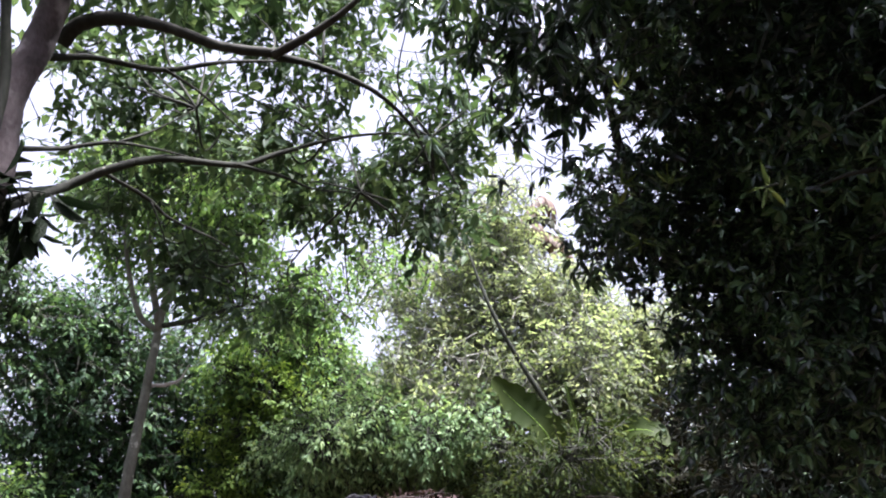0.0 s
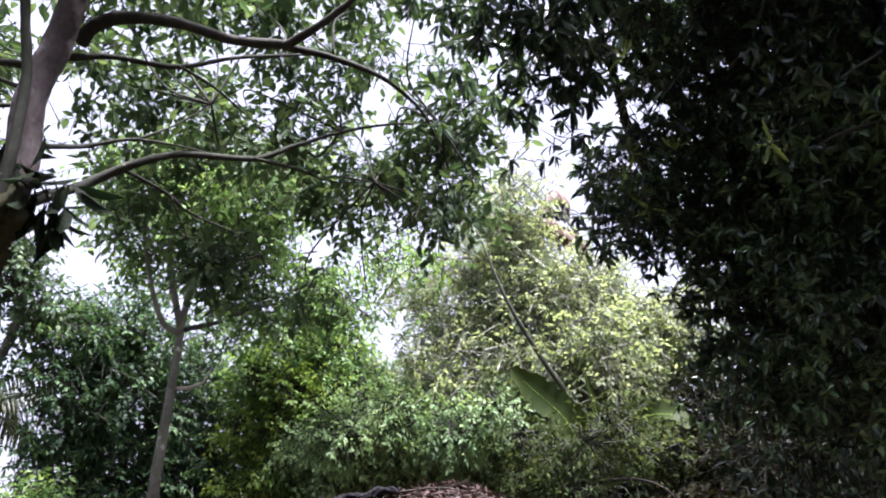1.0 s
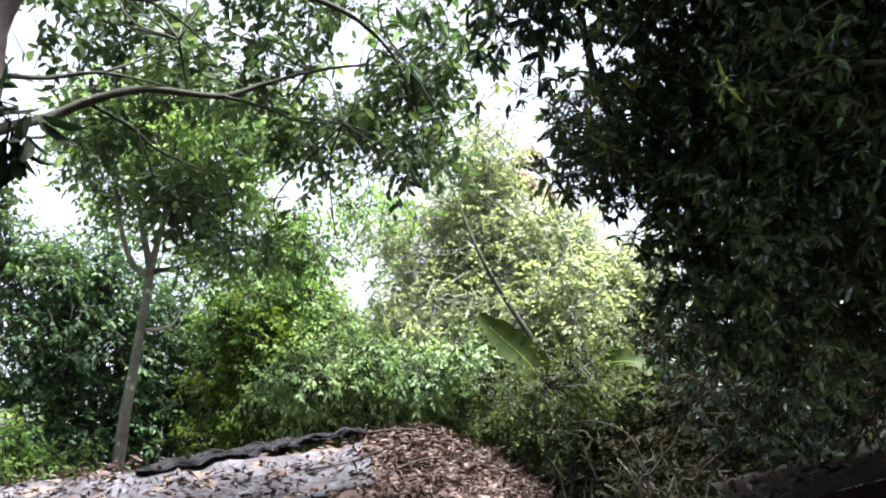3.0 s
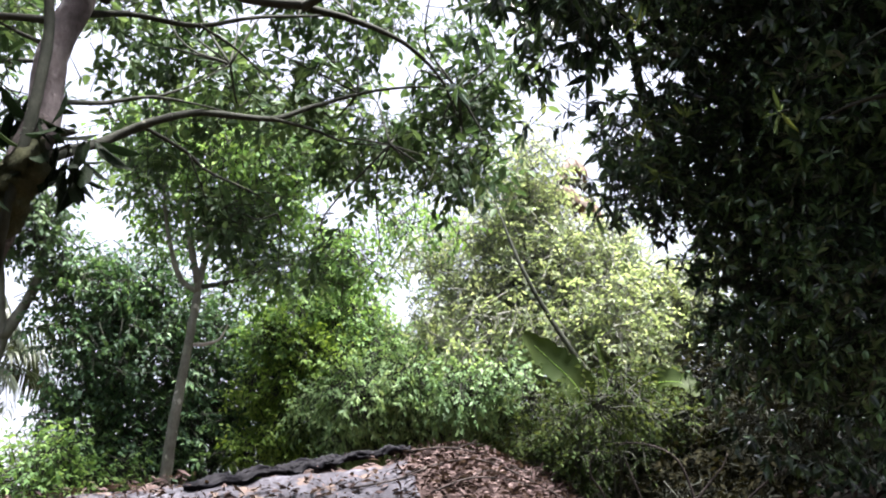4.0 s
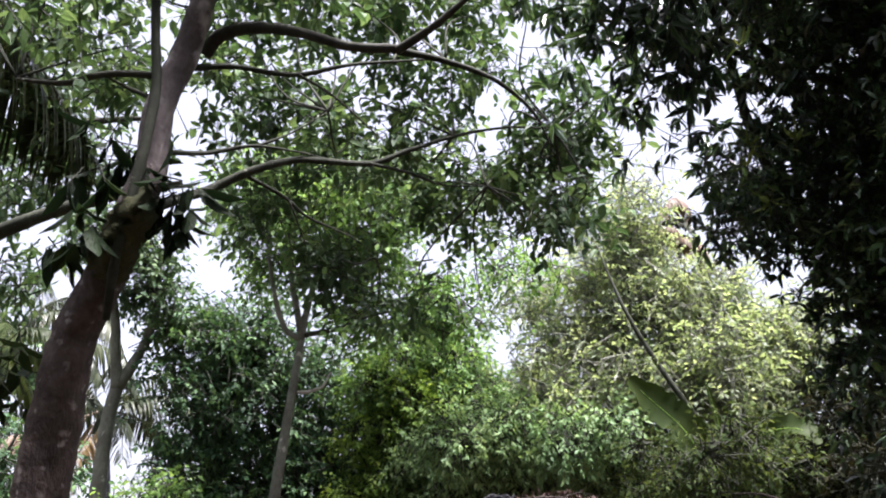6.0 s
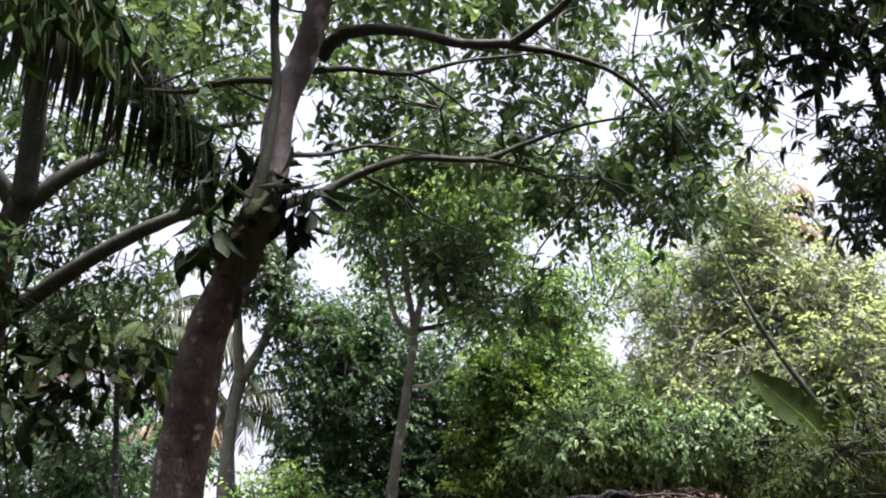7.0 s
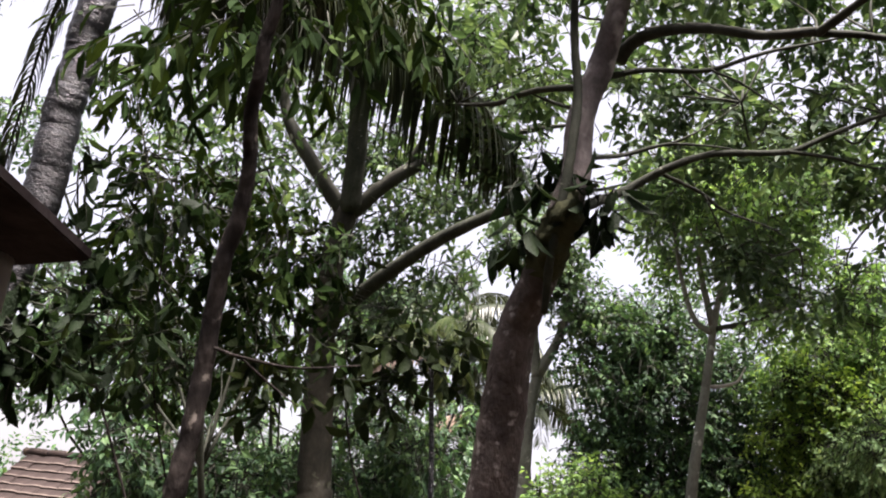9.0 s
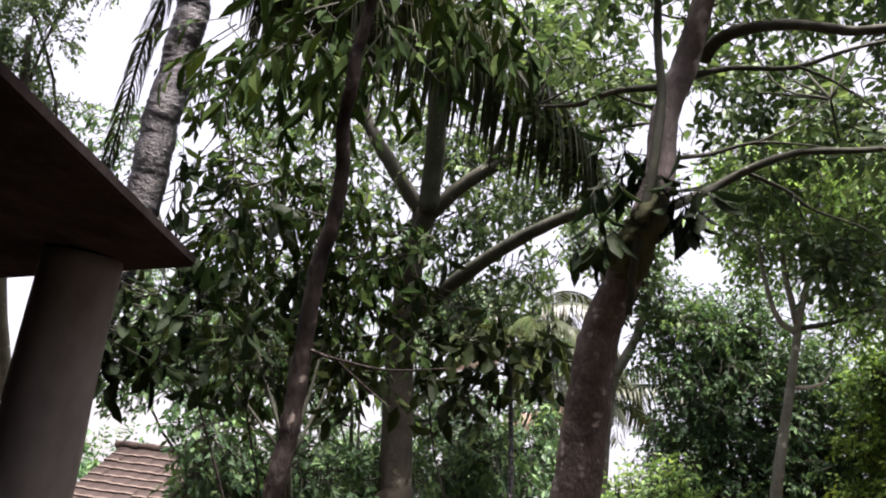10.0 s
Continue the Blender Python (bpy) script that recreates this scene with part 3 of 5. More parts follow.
HIGH = [(-1.86, 4.11, 4.69, 0.40), (-2.33, 4.41, 4.68, 0.40), (-1.60, 4.28, 4.60, 0.30), (-2.00, 4.12, 4.95, 0.40), (-1.55, 4.00, 4.99, 0.40), (-1.07, 3.87, 5.17, 0.60), (-0.42, 3.86, 5.16, 0.60), (-2.88, 4.40, 5.22, 0.35), (-2.51, 4.54, 5.30, 0.35), (-2.13, 4.60, 5.09, 0.35), (-1.81, 4.66, 4.81, 0.25), (-2.60, 4.94, 5.05, 0.25), (-1.93, 4.58, 5.22, 0.35), (-2.24, 5.01, 4.80, 0.20), (-2.75, 4.71, 5.27, 0.25), (-2.40, 4.83, 5.34, 0.25), (-2.69, 5.21, 4.97, 0.20), (-2.14, 4.89, 5.05, 0.18), (-2.47, 5.44, 4.73, 0.16)]
crown(tree, LEAF_MAIN, BARK_DARK, HIGH, 520, 6, 0.088, 0.5, 12, cluster=14, spread=0.10, droop=0.3, reach=0.25)
FILL = [(-1.32, 4.42, 4.89, 0.30), (-1.19, 4.97, 4.86, 0.25), (-1.35, 5.27, 4.69, 0.22), (-1.25, 5.66, 4.44, 0.25), (-1.74, 4.76, 4.54, 0.22), (-0.95, 5.89, 4.54, 0.25), (-0.54, 6.06, 4.75, 0.25), (-0.19, 6.14, 4.63, 0.22), (1.21, 5.35, 4.81, 0.20), (-2.13, 4.93, 4.40, 0.25), (0.97, 6.31, 4.05, 0.16), (-1.16, 6.17, 4.34, 0.20)]
crown(tree, LEAF_MAIN, BARK_DARK, FILL, 250, 6, 0.088, 0.55, 15, cluster=9, spread=0.1, droop=0.3, reach=0.3, hollow=0.0)
NODES = [(0.43, 3.28, 4.45), (0.45, 3.96, 4.20), (0.66, 4.11, 4.10), (0.21, 4.49, 4.70), (-0.10, 4.42, 4.63), (-0.65, 4.27, 4.43), (-0.14, 4.58, 4.18), (-0.39, 4.81, 4.15), (-0.49, 4.65, 4.42), (0.28, 4.90, 4.41), (0.94, 4.99, 4.52), (0.50, 5.12, 4.17), (-0.20, 5.05, 3.64), (-0.59, 4.93, 3.60), (-2.09, 4.14, 4.29), (-0.89, 3.59, 5.03), (-1.04, 3.84, 4.52)]
rng = np.random.default_rng(77)
for x, y, z, r in CLUMPS + OUTER + HIGH[:8]:
    end = np.array((x, y, z))
    node = np.array(min(NODES, key=lambda q: math.dist(q, end)))
    mid = (node + end) / 2 + rng.standard_normal(3) * 0.10
    tip = end + (end - mid) * 0.35 + rng.standard_normal(3) * 0.08
    limb("shoot", [node, mid, end, tip], [0.008, 0.006, 0.0045, 0.002], BARK_DARK, tree, sides=6, per=5)
COLLAR = [(-1.44, 3.84, 3.57, 0.16), (-1.47, 3.88, 3.31, 0.14), (-1.10, 3.90, 3.49, 0.13), (-1.42, 3.91, 3.79, 0.14), (-1.57, 3.91, 3.26, 0.12)]
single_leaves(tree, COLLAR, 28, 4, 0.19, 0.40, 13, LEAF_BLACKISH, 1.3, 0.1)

# ---- dark dense tree ----
tree = thing("tree", (3.4, 3.6, 0), "dense dark tree with drooping lance-shaped leaves", "tree")
limb("trunk", [(3.4, 3.6, 0), (3.3, 3.65, 1.5), (3.35, 3.7, 3.0), (3.2, 3.6, 4.6), (3.1, 3.5, 6.0)], [0.22, 0.18, 0.15, 0.1, 0.04], BARK_DARK, tree, sides=14)
EDGE = [(1.72, 3.21, 4.08, 0.35), (1.79, 3.50, 3.55, 0.30), (1.75, 3.63, 3.32, 0.28), (1.90, 3.31, 3.79, 0.40), (2.03, 3.53, 3.48, 0.40), (2.00, 3.69, 3.15, 0.30), (2.04, 3.76, 2.87, 0.28), (2.18, 3.76, 2.58, 0.32), (2.16, 3.02, 3.97, 0.50), (2.22, 3.24, 3.57, 0.50), (2.28, 3.40, 3.15, 0.50), (2.31, 3.51, 2.75, 0.42), (2.33, 3.57, 2.44, 0.25), (2.38, 2.76, 3.69, 0.60), (2.47, 2.98, 3.18, 0.60), (2.47, 3.17, 2.65, 0.50), (2.57, 2.58, 3.22, 0.70), (2.58, 2.84, 2.56, 0.70), (2.57, 2.40, 3.70, 0.70)]
OVER = [(0.81, 3.69, 4.55, 0.20), (1.04, 3.71, 4.44, 0.26), (1.26, 3.66, 4.41, 0.28), (1.47, 3.54, 4.33, 0.20), (1.31, 3.38, 4.57, 0.45), (1.74, 3.06, 4.53, 0.60), (1.14, 3.92, 4.27, 0.13), (1.37, 3.89, 4.19, 0.12), (0.79, 3.49, 4.80, 0.40), (2.10, 2.78, 4.40, 0.60), (0.79, 4.23, 4.09, 0.12), (0.73, 4.34, 3.90, 0.08), (0.90, 3.92, 4.37, 0.13), (1.52, 3.74, 4.20, 0.10)]
# The first four clumps are out of view, added to block eastern light.
BACK = [(3.60, 1.90, 3.30, 0.90), (3.70, 0.90, 3.50, 0.90), (3.90, 2.70, 4.20, 1.00), (3.50, 2.20, 2.20, 0.80), (2.56, 4.02, 4.47, 0.60), (2.69, 4.35, 3.71, 0.60), (2.81, 4.56, 2.90, 0.55), (2.99, 3.71, 4.01, 0.70), (3.03, 4.06, 3.20, 0.70), (3.17, 3.90, 2.36, 0.70), (2.09, 3.74, 4.85, 0.50), (2.78, 4.44, 2.33, 0.45)]
limb("limb", [(3.25, 3.6, 3.4), (2.4, 2.5, 3.15), (2.05, 2.21, 3.06), (1.94, 2.29, 3.09), (1.83, 2.37, 3.10), (1.76, 2.43, 3.09), (1.71, 2.48, 3.07)], [0.02, 0.012, 0.009, 0.008, 0.006, 0.002], BARK_GREY, tree, "pale bare branch")
limb("limb", [(3.3, 3.65, 3.0), (2.13, 2.48, 3.02), (2.05, 2.50, 2.98), (1.96, 2.53, 2.94)], [0.03, 0.022, 0.016, 0.006], BARK_GREY, tree)
branches(tree, BARK_DARK, (3.3, 3.65, 2.6), EDGE[3:14] + OVER[2:6], 0.045, 3)
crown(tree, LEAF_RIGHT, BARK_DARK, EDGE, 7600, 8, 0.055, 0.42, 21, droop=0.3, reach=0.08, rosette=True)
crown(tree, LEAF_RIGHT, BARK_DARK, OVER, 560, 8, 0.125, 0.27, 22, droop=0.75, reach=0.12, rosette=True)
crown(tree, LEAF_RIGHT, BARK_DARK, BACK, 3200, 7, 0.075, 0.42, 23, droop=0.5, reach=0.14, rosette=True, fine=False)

SIDE = [(1.65, 3.97, 3.75, 0.14), (1.71, 4.05, 3.53, 0.13)]
crown(tree, LEAF_RIGHT, BARK_DARK, SIDE, 150, 7, 0.075, 0.36, 25, droop=0.5, reach=0.12, rosette=True)
# Hidden foliage added behind the crown to shade the undergrowth.
SHADE_CANOPY = [(4.20, 5.20, 4.60, 0.80), (4.80, 6.20, 4.40, 0.85), (5.40, 7.20, 4.40, 0.85), (4.60, 5.60, 5.40, 0.80), (5.60, 6.20, 4.20, 0.90), (3.70, 4.90, 4.90, 0.60), (6.20, 7.20, 4.60, 0.90)]
crown(tree, LEAF_RIGHT, BARK_DARK, SHADE_CANOPY, 2200, 7, 0.085, 0.42, 27, droop=0.4, reach=0.16, rosette=True, fine=False)
# Foliage added overhead, out of view, to darken the crown below it.
SHADE_TOP = [(1.91, 2.75, 4.58, 0.80), (2.22, 2.43, 4.31, 0.90), (2.54, 2.21, 4.04, 0.90), (2.43, 2.24, 4.76, 1.00), (1.97, 2.52, 5.16, 1.00), (2.64, 2.41, 3.47, 0.80)]
crown(tree, LEAF_RIGHT, BARK_DARK, SHADE_TOP, 2000, 7, 0.085, 0.42, 26, droop=0.3, reach=0.14, rosette=True, fine=False)
FRINGE = [(1.35, 3.91, 3.87, 0.10), (1.26, 3.92, 4.10, 0.10), (1.41, 3.72, 4.15, 0.13), (1.55, 3.84, 3.38, 0.12), (1.19, 4.08, 3.86, 0.07), (1.46, 3.91, 3.56, 0.08)]
crown(tree, LEAF_RIGHT, BARK_DARK, FRINGE, 60, 7, 0.085, 0.32, 24, droop=0.6, reach=0.12, rosette=True)
STARS = [(1.35, 2.77, 3.20, 0.02), (1.17, 2.71, 3.57, 0.02), (1.27, 2.99, 3.22, 0.02), (1.29, 2.95, 3.27, 0.02), (1.49, 2.35, 3.02, 0.02), (1.31, 2.93, 3.06, 0.02)]
for c in STARS:
    single_leaves(tree, [c], 1, 9, 0.085, 0.2, int(c[0] * 1000), LEAF_STAR, 0.1, 0.03)

# ---- pale green tree behind the hut ----
tree = thing("tree", (3.6, 10.6, 0), "pale green feathery tree with a slanting thin trunk", "tree")
limb("trunk", [(4.0, 10.2, 0), (3.7, 10.0, 2.0), (3.16, 9.01, 3.14), (2.98, 9.00, 3.50), (2.71, 9.08, 4.02), (2.44, 9.11, 4.55), (2.30, 9.19, 5.05), (2.17, 9.34, 5.60)], [0.05, 0.04, 0.032, 0.03, 0.027, 0.022, 0.015, 0.006], BARK_DARK, tree)
LIGHT = [(2.85, 9.88, 6.16, 0.42), (2.57, 10.16, 5.79, 0.50), (2.85, 10.12, 5.70, 0.40), (2.80, 10.06, 5.30, 0.60), (2.17, 10.54, 5.31, 0.60), (3.47, 9.94, 5.04, 0.60), (1.62, 10.89, 5.19, 0.40), (3.98, 9.87, 4.66, 0.60), (2.75, 10.10, 4.57, 0.70), (2.15, 10.70, 4.44, 0.70), (3.40, 10.02, 4.13, 0.70), (4.34, 9.88, 4.09, 0.60)]
LOWER = [(1.83, 9.72, 3.65, 0.40), (2.32, 9.53, 3.99, 0.40), (1.64, 10.03, 4.24, 0.32), (2.95, 9.57, 3.94, 0.45), (3.45, 9.20, 4.35, 0.40), (3.50, 9.14, 3.72, 0.40)]
ASIDE = [(1.47, 11.10, 4.25, 0.26), (3.95, 10.15, 3.60, 0.70), (2.78, 10.51, 3.68, 0.70), (4.42, 10.01, 3.30, 0.70), (2.03, 11.08, 3.79, 0.60), (4.65, 9.60, 4.58, 0.50), (4.75, 9.70, 4.04, 0.50), (3.95, 9.62, 4.03, 0.50), (2.98, 9.95, 6.52, 0.20), (3.79, 9.69, 5.22, 0.32)]
branches(tree, BARK_DARK, (2.75, 10.2, 4.9), LIGHT, 0.022, 5)
crown(tree, LEAF_LIGHT, BARK_PALE, LOWER + LIGHT + ASIDE, 6800, 9, 0.074, 0.42, 31, droop=0.3, reach=0.35, fine=False, cluster=4, spread=0.16)

# ---- slim tree with a forked pale trunk ----
tree = thing("tree", (-1.55, 10.1, 0), "slim tree with a forked pale grey trunk", "tree")
limb("trunk", [(-1.6, 10.25, 0), (-1.5, 10.1, 1.6), (-1.41, 9.94, 2.76), (-1.32, 9.85, 3.48), (-1.22, 9.73, 4.09), (-1.18, 9.62, 4.52)], [0.08, 0.07, 0.06, 0.055, 0.048, 0.042], BARK_PALE, tree, sides=14)
limb("limb", [(-1.19, 9.64, 4.43), (-1.39, 9.56, 4.60), (-1.52, 9.36, 5.13), (-1.59, 9.08, 5.78), (-1.64, 8.85, 6.24)], [0.036, 0.03, 0.024, 0.016, 0.006], BARK_PALE, tree)
limb("limb", [(-1.19, 9.64, 4.43), (-1.07, 9.49, 4.95), (-0.91, 9.32, 5.44), (-0.74, 9.10, 5.98), (-0.69, 8.93, 6.33)], [0.042, 0.034, 0.026, 0.018, 0.006], BARK_PALE, tree)
limb("limb", [(-1.18, 9.62, 4.52), (-1.30, 9.37, 5.19), (-1.23, 9.19, 5.67)], [0.04, 0.03, 0.012], BARK_PALE, tree)
limb("limb", [(-1.14, 9.63, 4.48), (-0.80, 9.65, 4.56), (-0.41, 9.53, 4.68), (-0.02, 9.42, 4.73)], [0.03, 0.024, 0.016, 0.008], BARK_DARK, tree)
limb("twig", [(-1.21, 9.79, 3.86), (-1.06, 9.70, 3.85), (-0.92, 9.70, 3.91), (-0.83, 9.67, 4.07)], [0.02, 0.019, 0.016, 0.006], PALE_WOOD, tree, "broken pale twig")
THIN = [(-1.01, 8.56, 5.92, 0.30), (-1.70, 8.40, 6.01, 0.32), (-0.36, 8.73, 5.90, 0.30), (0.21, 8.90, 5.79, 0.28), (-1.92, 9.60, 5.95, 0.38), (-1.50, 8.88, 5.76, 0.50), (-1.10, 9.70, 6.04, 0.50), (-0.50, 9.02, 5.72, 0.50), (-0.14, 9.77, 5.53, 0.50), (-0.76, 9.22, 5.25, 0.42), (-1.62, 10.03, 5.50, 0.36), (-0.50, 10.08, 4.93, 0.45), (0.11, 9.60, 4.82, 0.40), (0.55, 9.44, 4.62, 0.35), (-1.33, 9.31, 6.32, 0.45), (-0.79, 9.34, 6.39, 0.40), (-0.26, 9.34, 6.23, 0.35), (1.10, 9.40, 5.21, 0.27), (1.60, 9.75, 5.26, 0.20)]
crown(tree, LEAF_THIN, BARK_GREY, THIN, 2200, 7, 0.09, 0.48, 43, cluster=6, spread=0.16, droop=0.5, reach=0.3, fine=False)

thicket_tree((-1.3, 12.2, 0), "dense dark green bushy tree", LEAF_BUSH, BARK_DARK, [(-2.50, 11.26, 4.95, 0.52), (-1.89, 11.43, 5.16, 0.55), (-2.69, 11.43, 4.55, 0.60), (-2.04, 11.60, 4.42, 0.65), (-1.29, 11.68, 4.58, 0.60), (-2.61, 11.62, 3.76, 0.60), (-1.89, 11.78, 3.69, 0.70), (-1.14, 11.85, 3.84, 0.60), (-2.73, 11.70, 3.05, 0.60), (-2.02, 11.86, 2.98, 0.70), (-1.29, 11.95, 3.04, 0.60), (-0.83, 11.79, 4.28, 0.50), (-0.84, 11.97, 3.25, 0.50), (-1.58, 11.97, 2.41, 0.80), (-2.70, 11.77, 2.43, 0.80)], 5000, 0.095, 0.48, 51, cluster=5, spread=0.2)
thicket_tree((0.4, 11.2, 0), "yellow-green leafy bush in the thicket", LEAF_LIME, BARK_DARK, [(-0.34, 11.10, 4.26, 0.35), (-0.21, 11.12, 3.68, 0.40), (-0.08, 11.21, 3.13, 0.45), (-0.51, 11.23, 2.87, 0.40), (0.19, 11.26, 2.72, 0.50), (-0.57, 11.23, 3.57, 0.30), (0.07, 11.01, 4.01, 0.34), (0.43, 11.37, 3.71, 0.34), (0.55, 10.82, 3.89, 0.34)], 2300, 0.08, 0.42, 52, 0.05, "bush")
thicket_tree((1.3, 12.0, 0), "mid-green leafy thicket tree", LEAF_THIN, BARK_DARK, [(0.65, 10.92, 4.50, 0.36), (0.36, 10.99, 5.04, 0.30), (0.93, 10.80, 4.04, 0.40), (-0.07, 11.00, 4.66, 0.36), (-0.34, 11.00, 4.21, 0.36), (0.57, 11.71, 4.69, 0.50), (0.24, 11.86, 4.11, 0.50), (0.86, 11.80, 4.24, 0.50), (0.69, 11.94, 3.58, 0.60), (1.32, 11.80, 4.07, 0.55), (1.44, 11.89, 3.47, 0.60), (0.81, 12.02, 2.92, 0.70), (1.87, 11.87, 3.16, 0.60), (1.78, 11.71, 4.19, 0.50), (2.20, 11.73, 3.73, 0.55), (0.27, 12.16, 4.99, 0.40)], 4200, 0.085, 0.42, 53)
thicket_tree((2.1, 10.3, 0), "low feathery green bush", LEAF_FEATHER, BARK_DARK, [(0.57, 9.74, 3.27, 0.38), (1.18, 9.66, 3.38, 0.38), (1.73, 9.30, 3.20, 0.38), (2.10, 9.05, 3.35, 0.28), (1.07, 10.34, 3.52, 0.45), (1.59, 10.20, 3.36, 0.50), (1.19, 10.31, 2.99, 0.50), (1.96, 10.08, 3.07, 0.50), (2.43, 9.91, 2.79, 0.50), (0.68, 10.56, 2.96, 0.50), (0.28, 10.73, 3.32, 0.40)], 4200, 0.08, 0.36, 54, 0.05, "bush", droop=0.7)
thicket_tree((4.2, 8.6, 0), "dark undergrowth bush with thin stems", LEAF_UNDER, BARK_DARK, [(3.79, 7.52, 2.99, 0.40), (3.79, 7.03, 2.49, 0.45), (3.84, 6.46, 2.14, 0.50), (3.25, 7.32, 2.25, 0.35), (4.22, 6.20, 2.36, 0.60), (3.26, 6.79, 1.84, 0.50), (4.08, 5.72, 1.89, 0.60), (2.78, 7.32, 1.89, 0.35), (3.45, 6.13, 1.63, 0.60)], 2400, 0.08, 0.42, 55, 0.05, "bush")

thicket_tree((-2.6, 9.9, 0), "bright green bush beyond the end of the hut", LEAF_THIN, BARK_DARK, [(-2.53, 9.85, 2.71, 0.30), (-2.21, 9.96, 2.42, 0.30), (-1.89, 10.01, 2.52, 0.20), (-2.86, 9.79, 2.44, 0.40), (-2.40, 9.72, 2.19, 0.30), (-1.94, 9.82, 2.17, 0.25)], 480, 0.085, 0.42, 57, 0.03, "bush")

tree = thing("tree", (-3.9, 11.6, 0), "slender grey tree forking in two", "tree")
limb("trunk", [(-3.9, 11.7, 0), (-3.85, 11.6, 1.5), (-3.79, 11.40, 2.98), (-3.77, 11.29, 3.81), (-3.65, 11.22, 4.30)], [0.125, 0.115, 0.10, 0.09, 0.075], BARK_PALE, tree)
limb("limb", [(-3.67, 11.23, 4.23), (-3.71, 11.11, 4.65), (-3.74, 10.93, 5.21), (-3.86, 10.70, 5.76)], [0.075, 0.065, 0.055, 0.03], BARK_PALE, tree)
limb("limb", [(-3.65, 11.23, 4.27), (-3.39, 11.18, 4.78), (-3.26, 11.08, 5.25), (-3.21, 10.89, 5.82)], [0.07, 0.06, 0.05, 0.03], BARK_PALE, tree)
FARC = [(-3.25, 11.03, 5.39, 0.40), (-3.46, 10.87, 5.66, 0.40), (-3.28, 10.85, 5.96, 0.30), (-3.78, 10.61, 6.04, 0.50), (-3.05, 11.22, 4.97, 0.30)]
crown(tree, LEAF_MAIN, BARK_GREY, FARC, 560, 6, 0.105, 0.5, 61, fine=False, reach=0.3)

# ---- grey tree with several stout limbs ----
tree = thing("tree", (-4.4, 6.8, 0), "stout grey tree branching into several heavy limbs", "tree")
limb("trunk", [(-4.35, 6.85, 0), (-4.15, 6.70, 1.85), (-4.18, 6.66, 2.23), (-4.22, 6.53, 3.10), (-4.20, 6.42, 3.59), (-4.14, 6.30, 4.11), (-4.00, 6.20, 4.60)], [0.19, 0.165, 0.15, 0.14, 0.13, 0.115, 0.10], BARK_BROWN, tree, sides=18)
limb("limb", [(-4.04, 6.20, 4.52), (-4.28, 5.85, 4.92), (-4.52, 5.71, 5.33), (-4.62, 5.60, 5.83), (-4.72, 5.30, 6.31)], [0.075, 0.065, 0.055, 0.045, 0.02], BARK_GREY, tree)
limb("limb", [(-3.98, 6.17, 4.54), (-3.87, 5.93, 5.04), (-3.71, 5.53, 5.67), (-3.52, 5.10, 6.21), (-3.33, 4.64, 6.68)], [0.095, 0.09, 0.09, 0.085, 0.06], BARK_DARK, tree)
limb("limb", [(-4.00, 6.23, 4.54), (-3.67, 6.19, 4.79), (-3.29, 6.17, 5.00), (-2.88, 6.19, 5.12), (-2.39, 6.12, 5.19), (-1.94, 6.14, 5.22)], [0.07, 0.065, 0.055, 0.04, 0.03, 0.012], BARK_GREY, tree)
limb("limb", [(-3.46, 6.19, 4.92), (-3.28, 6.08, 5.18), (-3.03, 5.89, 5.52)], [0.04, 0.03, 0.015], BARK_DARK, tree)
limb("limb", [(-4.18, 6.44, 3.60), (-3.59, 6.22, 3.90), (-3.07, 5.96, 4.09), (-2.60, 5.79, 4.21), (-2.08, 5.62, 4.29), (-1.78, 5.50, 4.29), (-1.49, 5.36, 4.29)], [0.075, 0.065, 0.058, 0.052, 0.045, 0.04, 0.02], BARK_DARK, tree)
MID = [(-4.67, 6.06, 4.98, 0.50), (-4.86, 5.59, 5.54, 0.50), (-4.37, 5.86, 5.94, 0.50), (-3.67, 6.74, 4.93, 0.40), (-3.32, 6.68, 5.19, 0.45), (-2.99, 6.83, 4.94, 0.35), (-3.96, 6.37, 5.58, 0.50), (-4.86, 5.47, 6.13, 0.50), (-5.45, 5.90, 5.14, 0.50), (-2.71, 6.62, 5.12, 0.40), (-2.47, 6.38, 5.73, 0.40), (-3.02, 6.31, 5.88, 0.40)]
WEST = [(-4.09, 6.73, 5.21, 0.35), (-3.73, 7.00, 5.10, 0.30), (-3.39, 7.22, 5.01, 0.30), (-3.06, 7.31, 5.17, 0.25), (-3.95, 7.03, 4.73, 0.30), (-4.24, 6.95, 4.48, 0.35), (-3.53, 7.42, 4.30, 0.35), (-4.00, 7.27, 4.00, 0.35), (-4.23, 6.49, 5.50, 0.35), (-3.79, 6.74, 5.54, 0.25), (-3.19, 6.87, 5.42, 0.20), (-4.08, 5.72, 4.47, 0.26), (-4.53, 5.94, 4.13, 0.26), (-4.14, 5.53, 4.21, 0.26), (-4.06, 6.03, 4.26, 0.26)]
crown(tree, LEAF_MAIN, BARK_DARK, WEST, 420, 6, 0.105, 0.5, 63, cluster=5, spread=0.13, fine=False, reach=0.3, droop=0.6)
crown(tree, LEAF_MAIN, BARK_DARK, MID, 450, 6, 0.11, 0.5, 62, cluster=5, spread=0.14, fine=False, reach=0.3, droop=0.6)

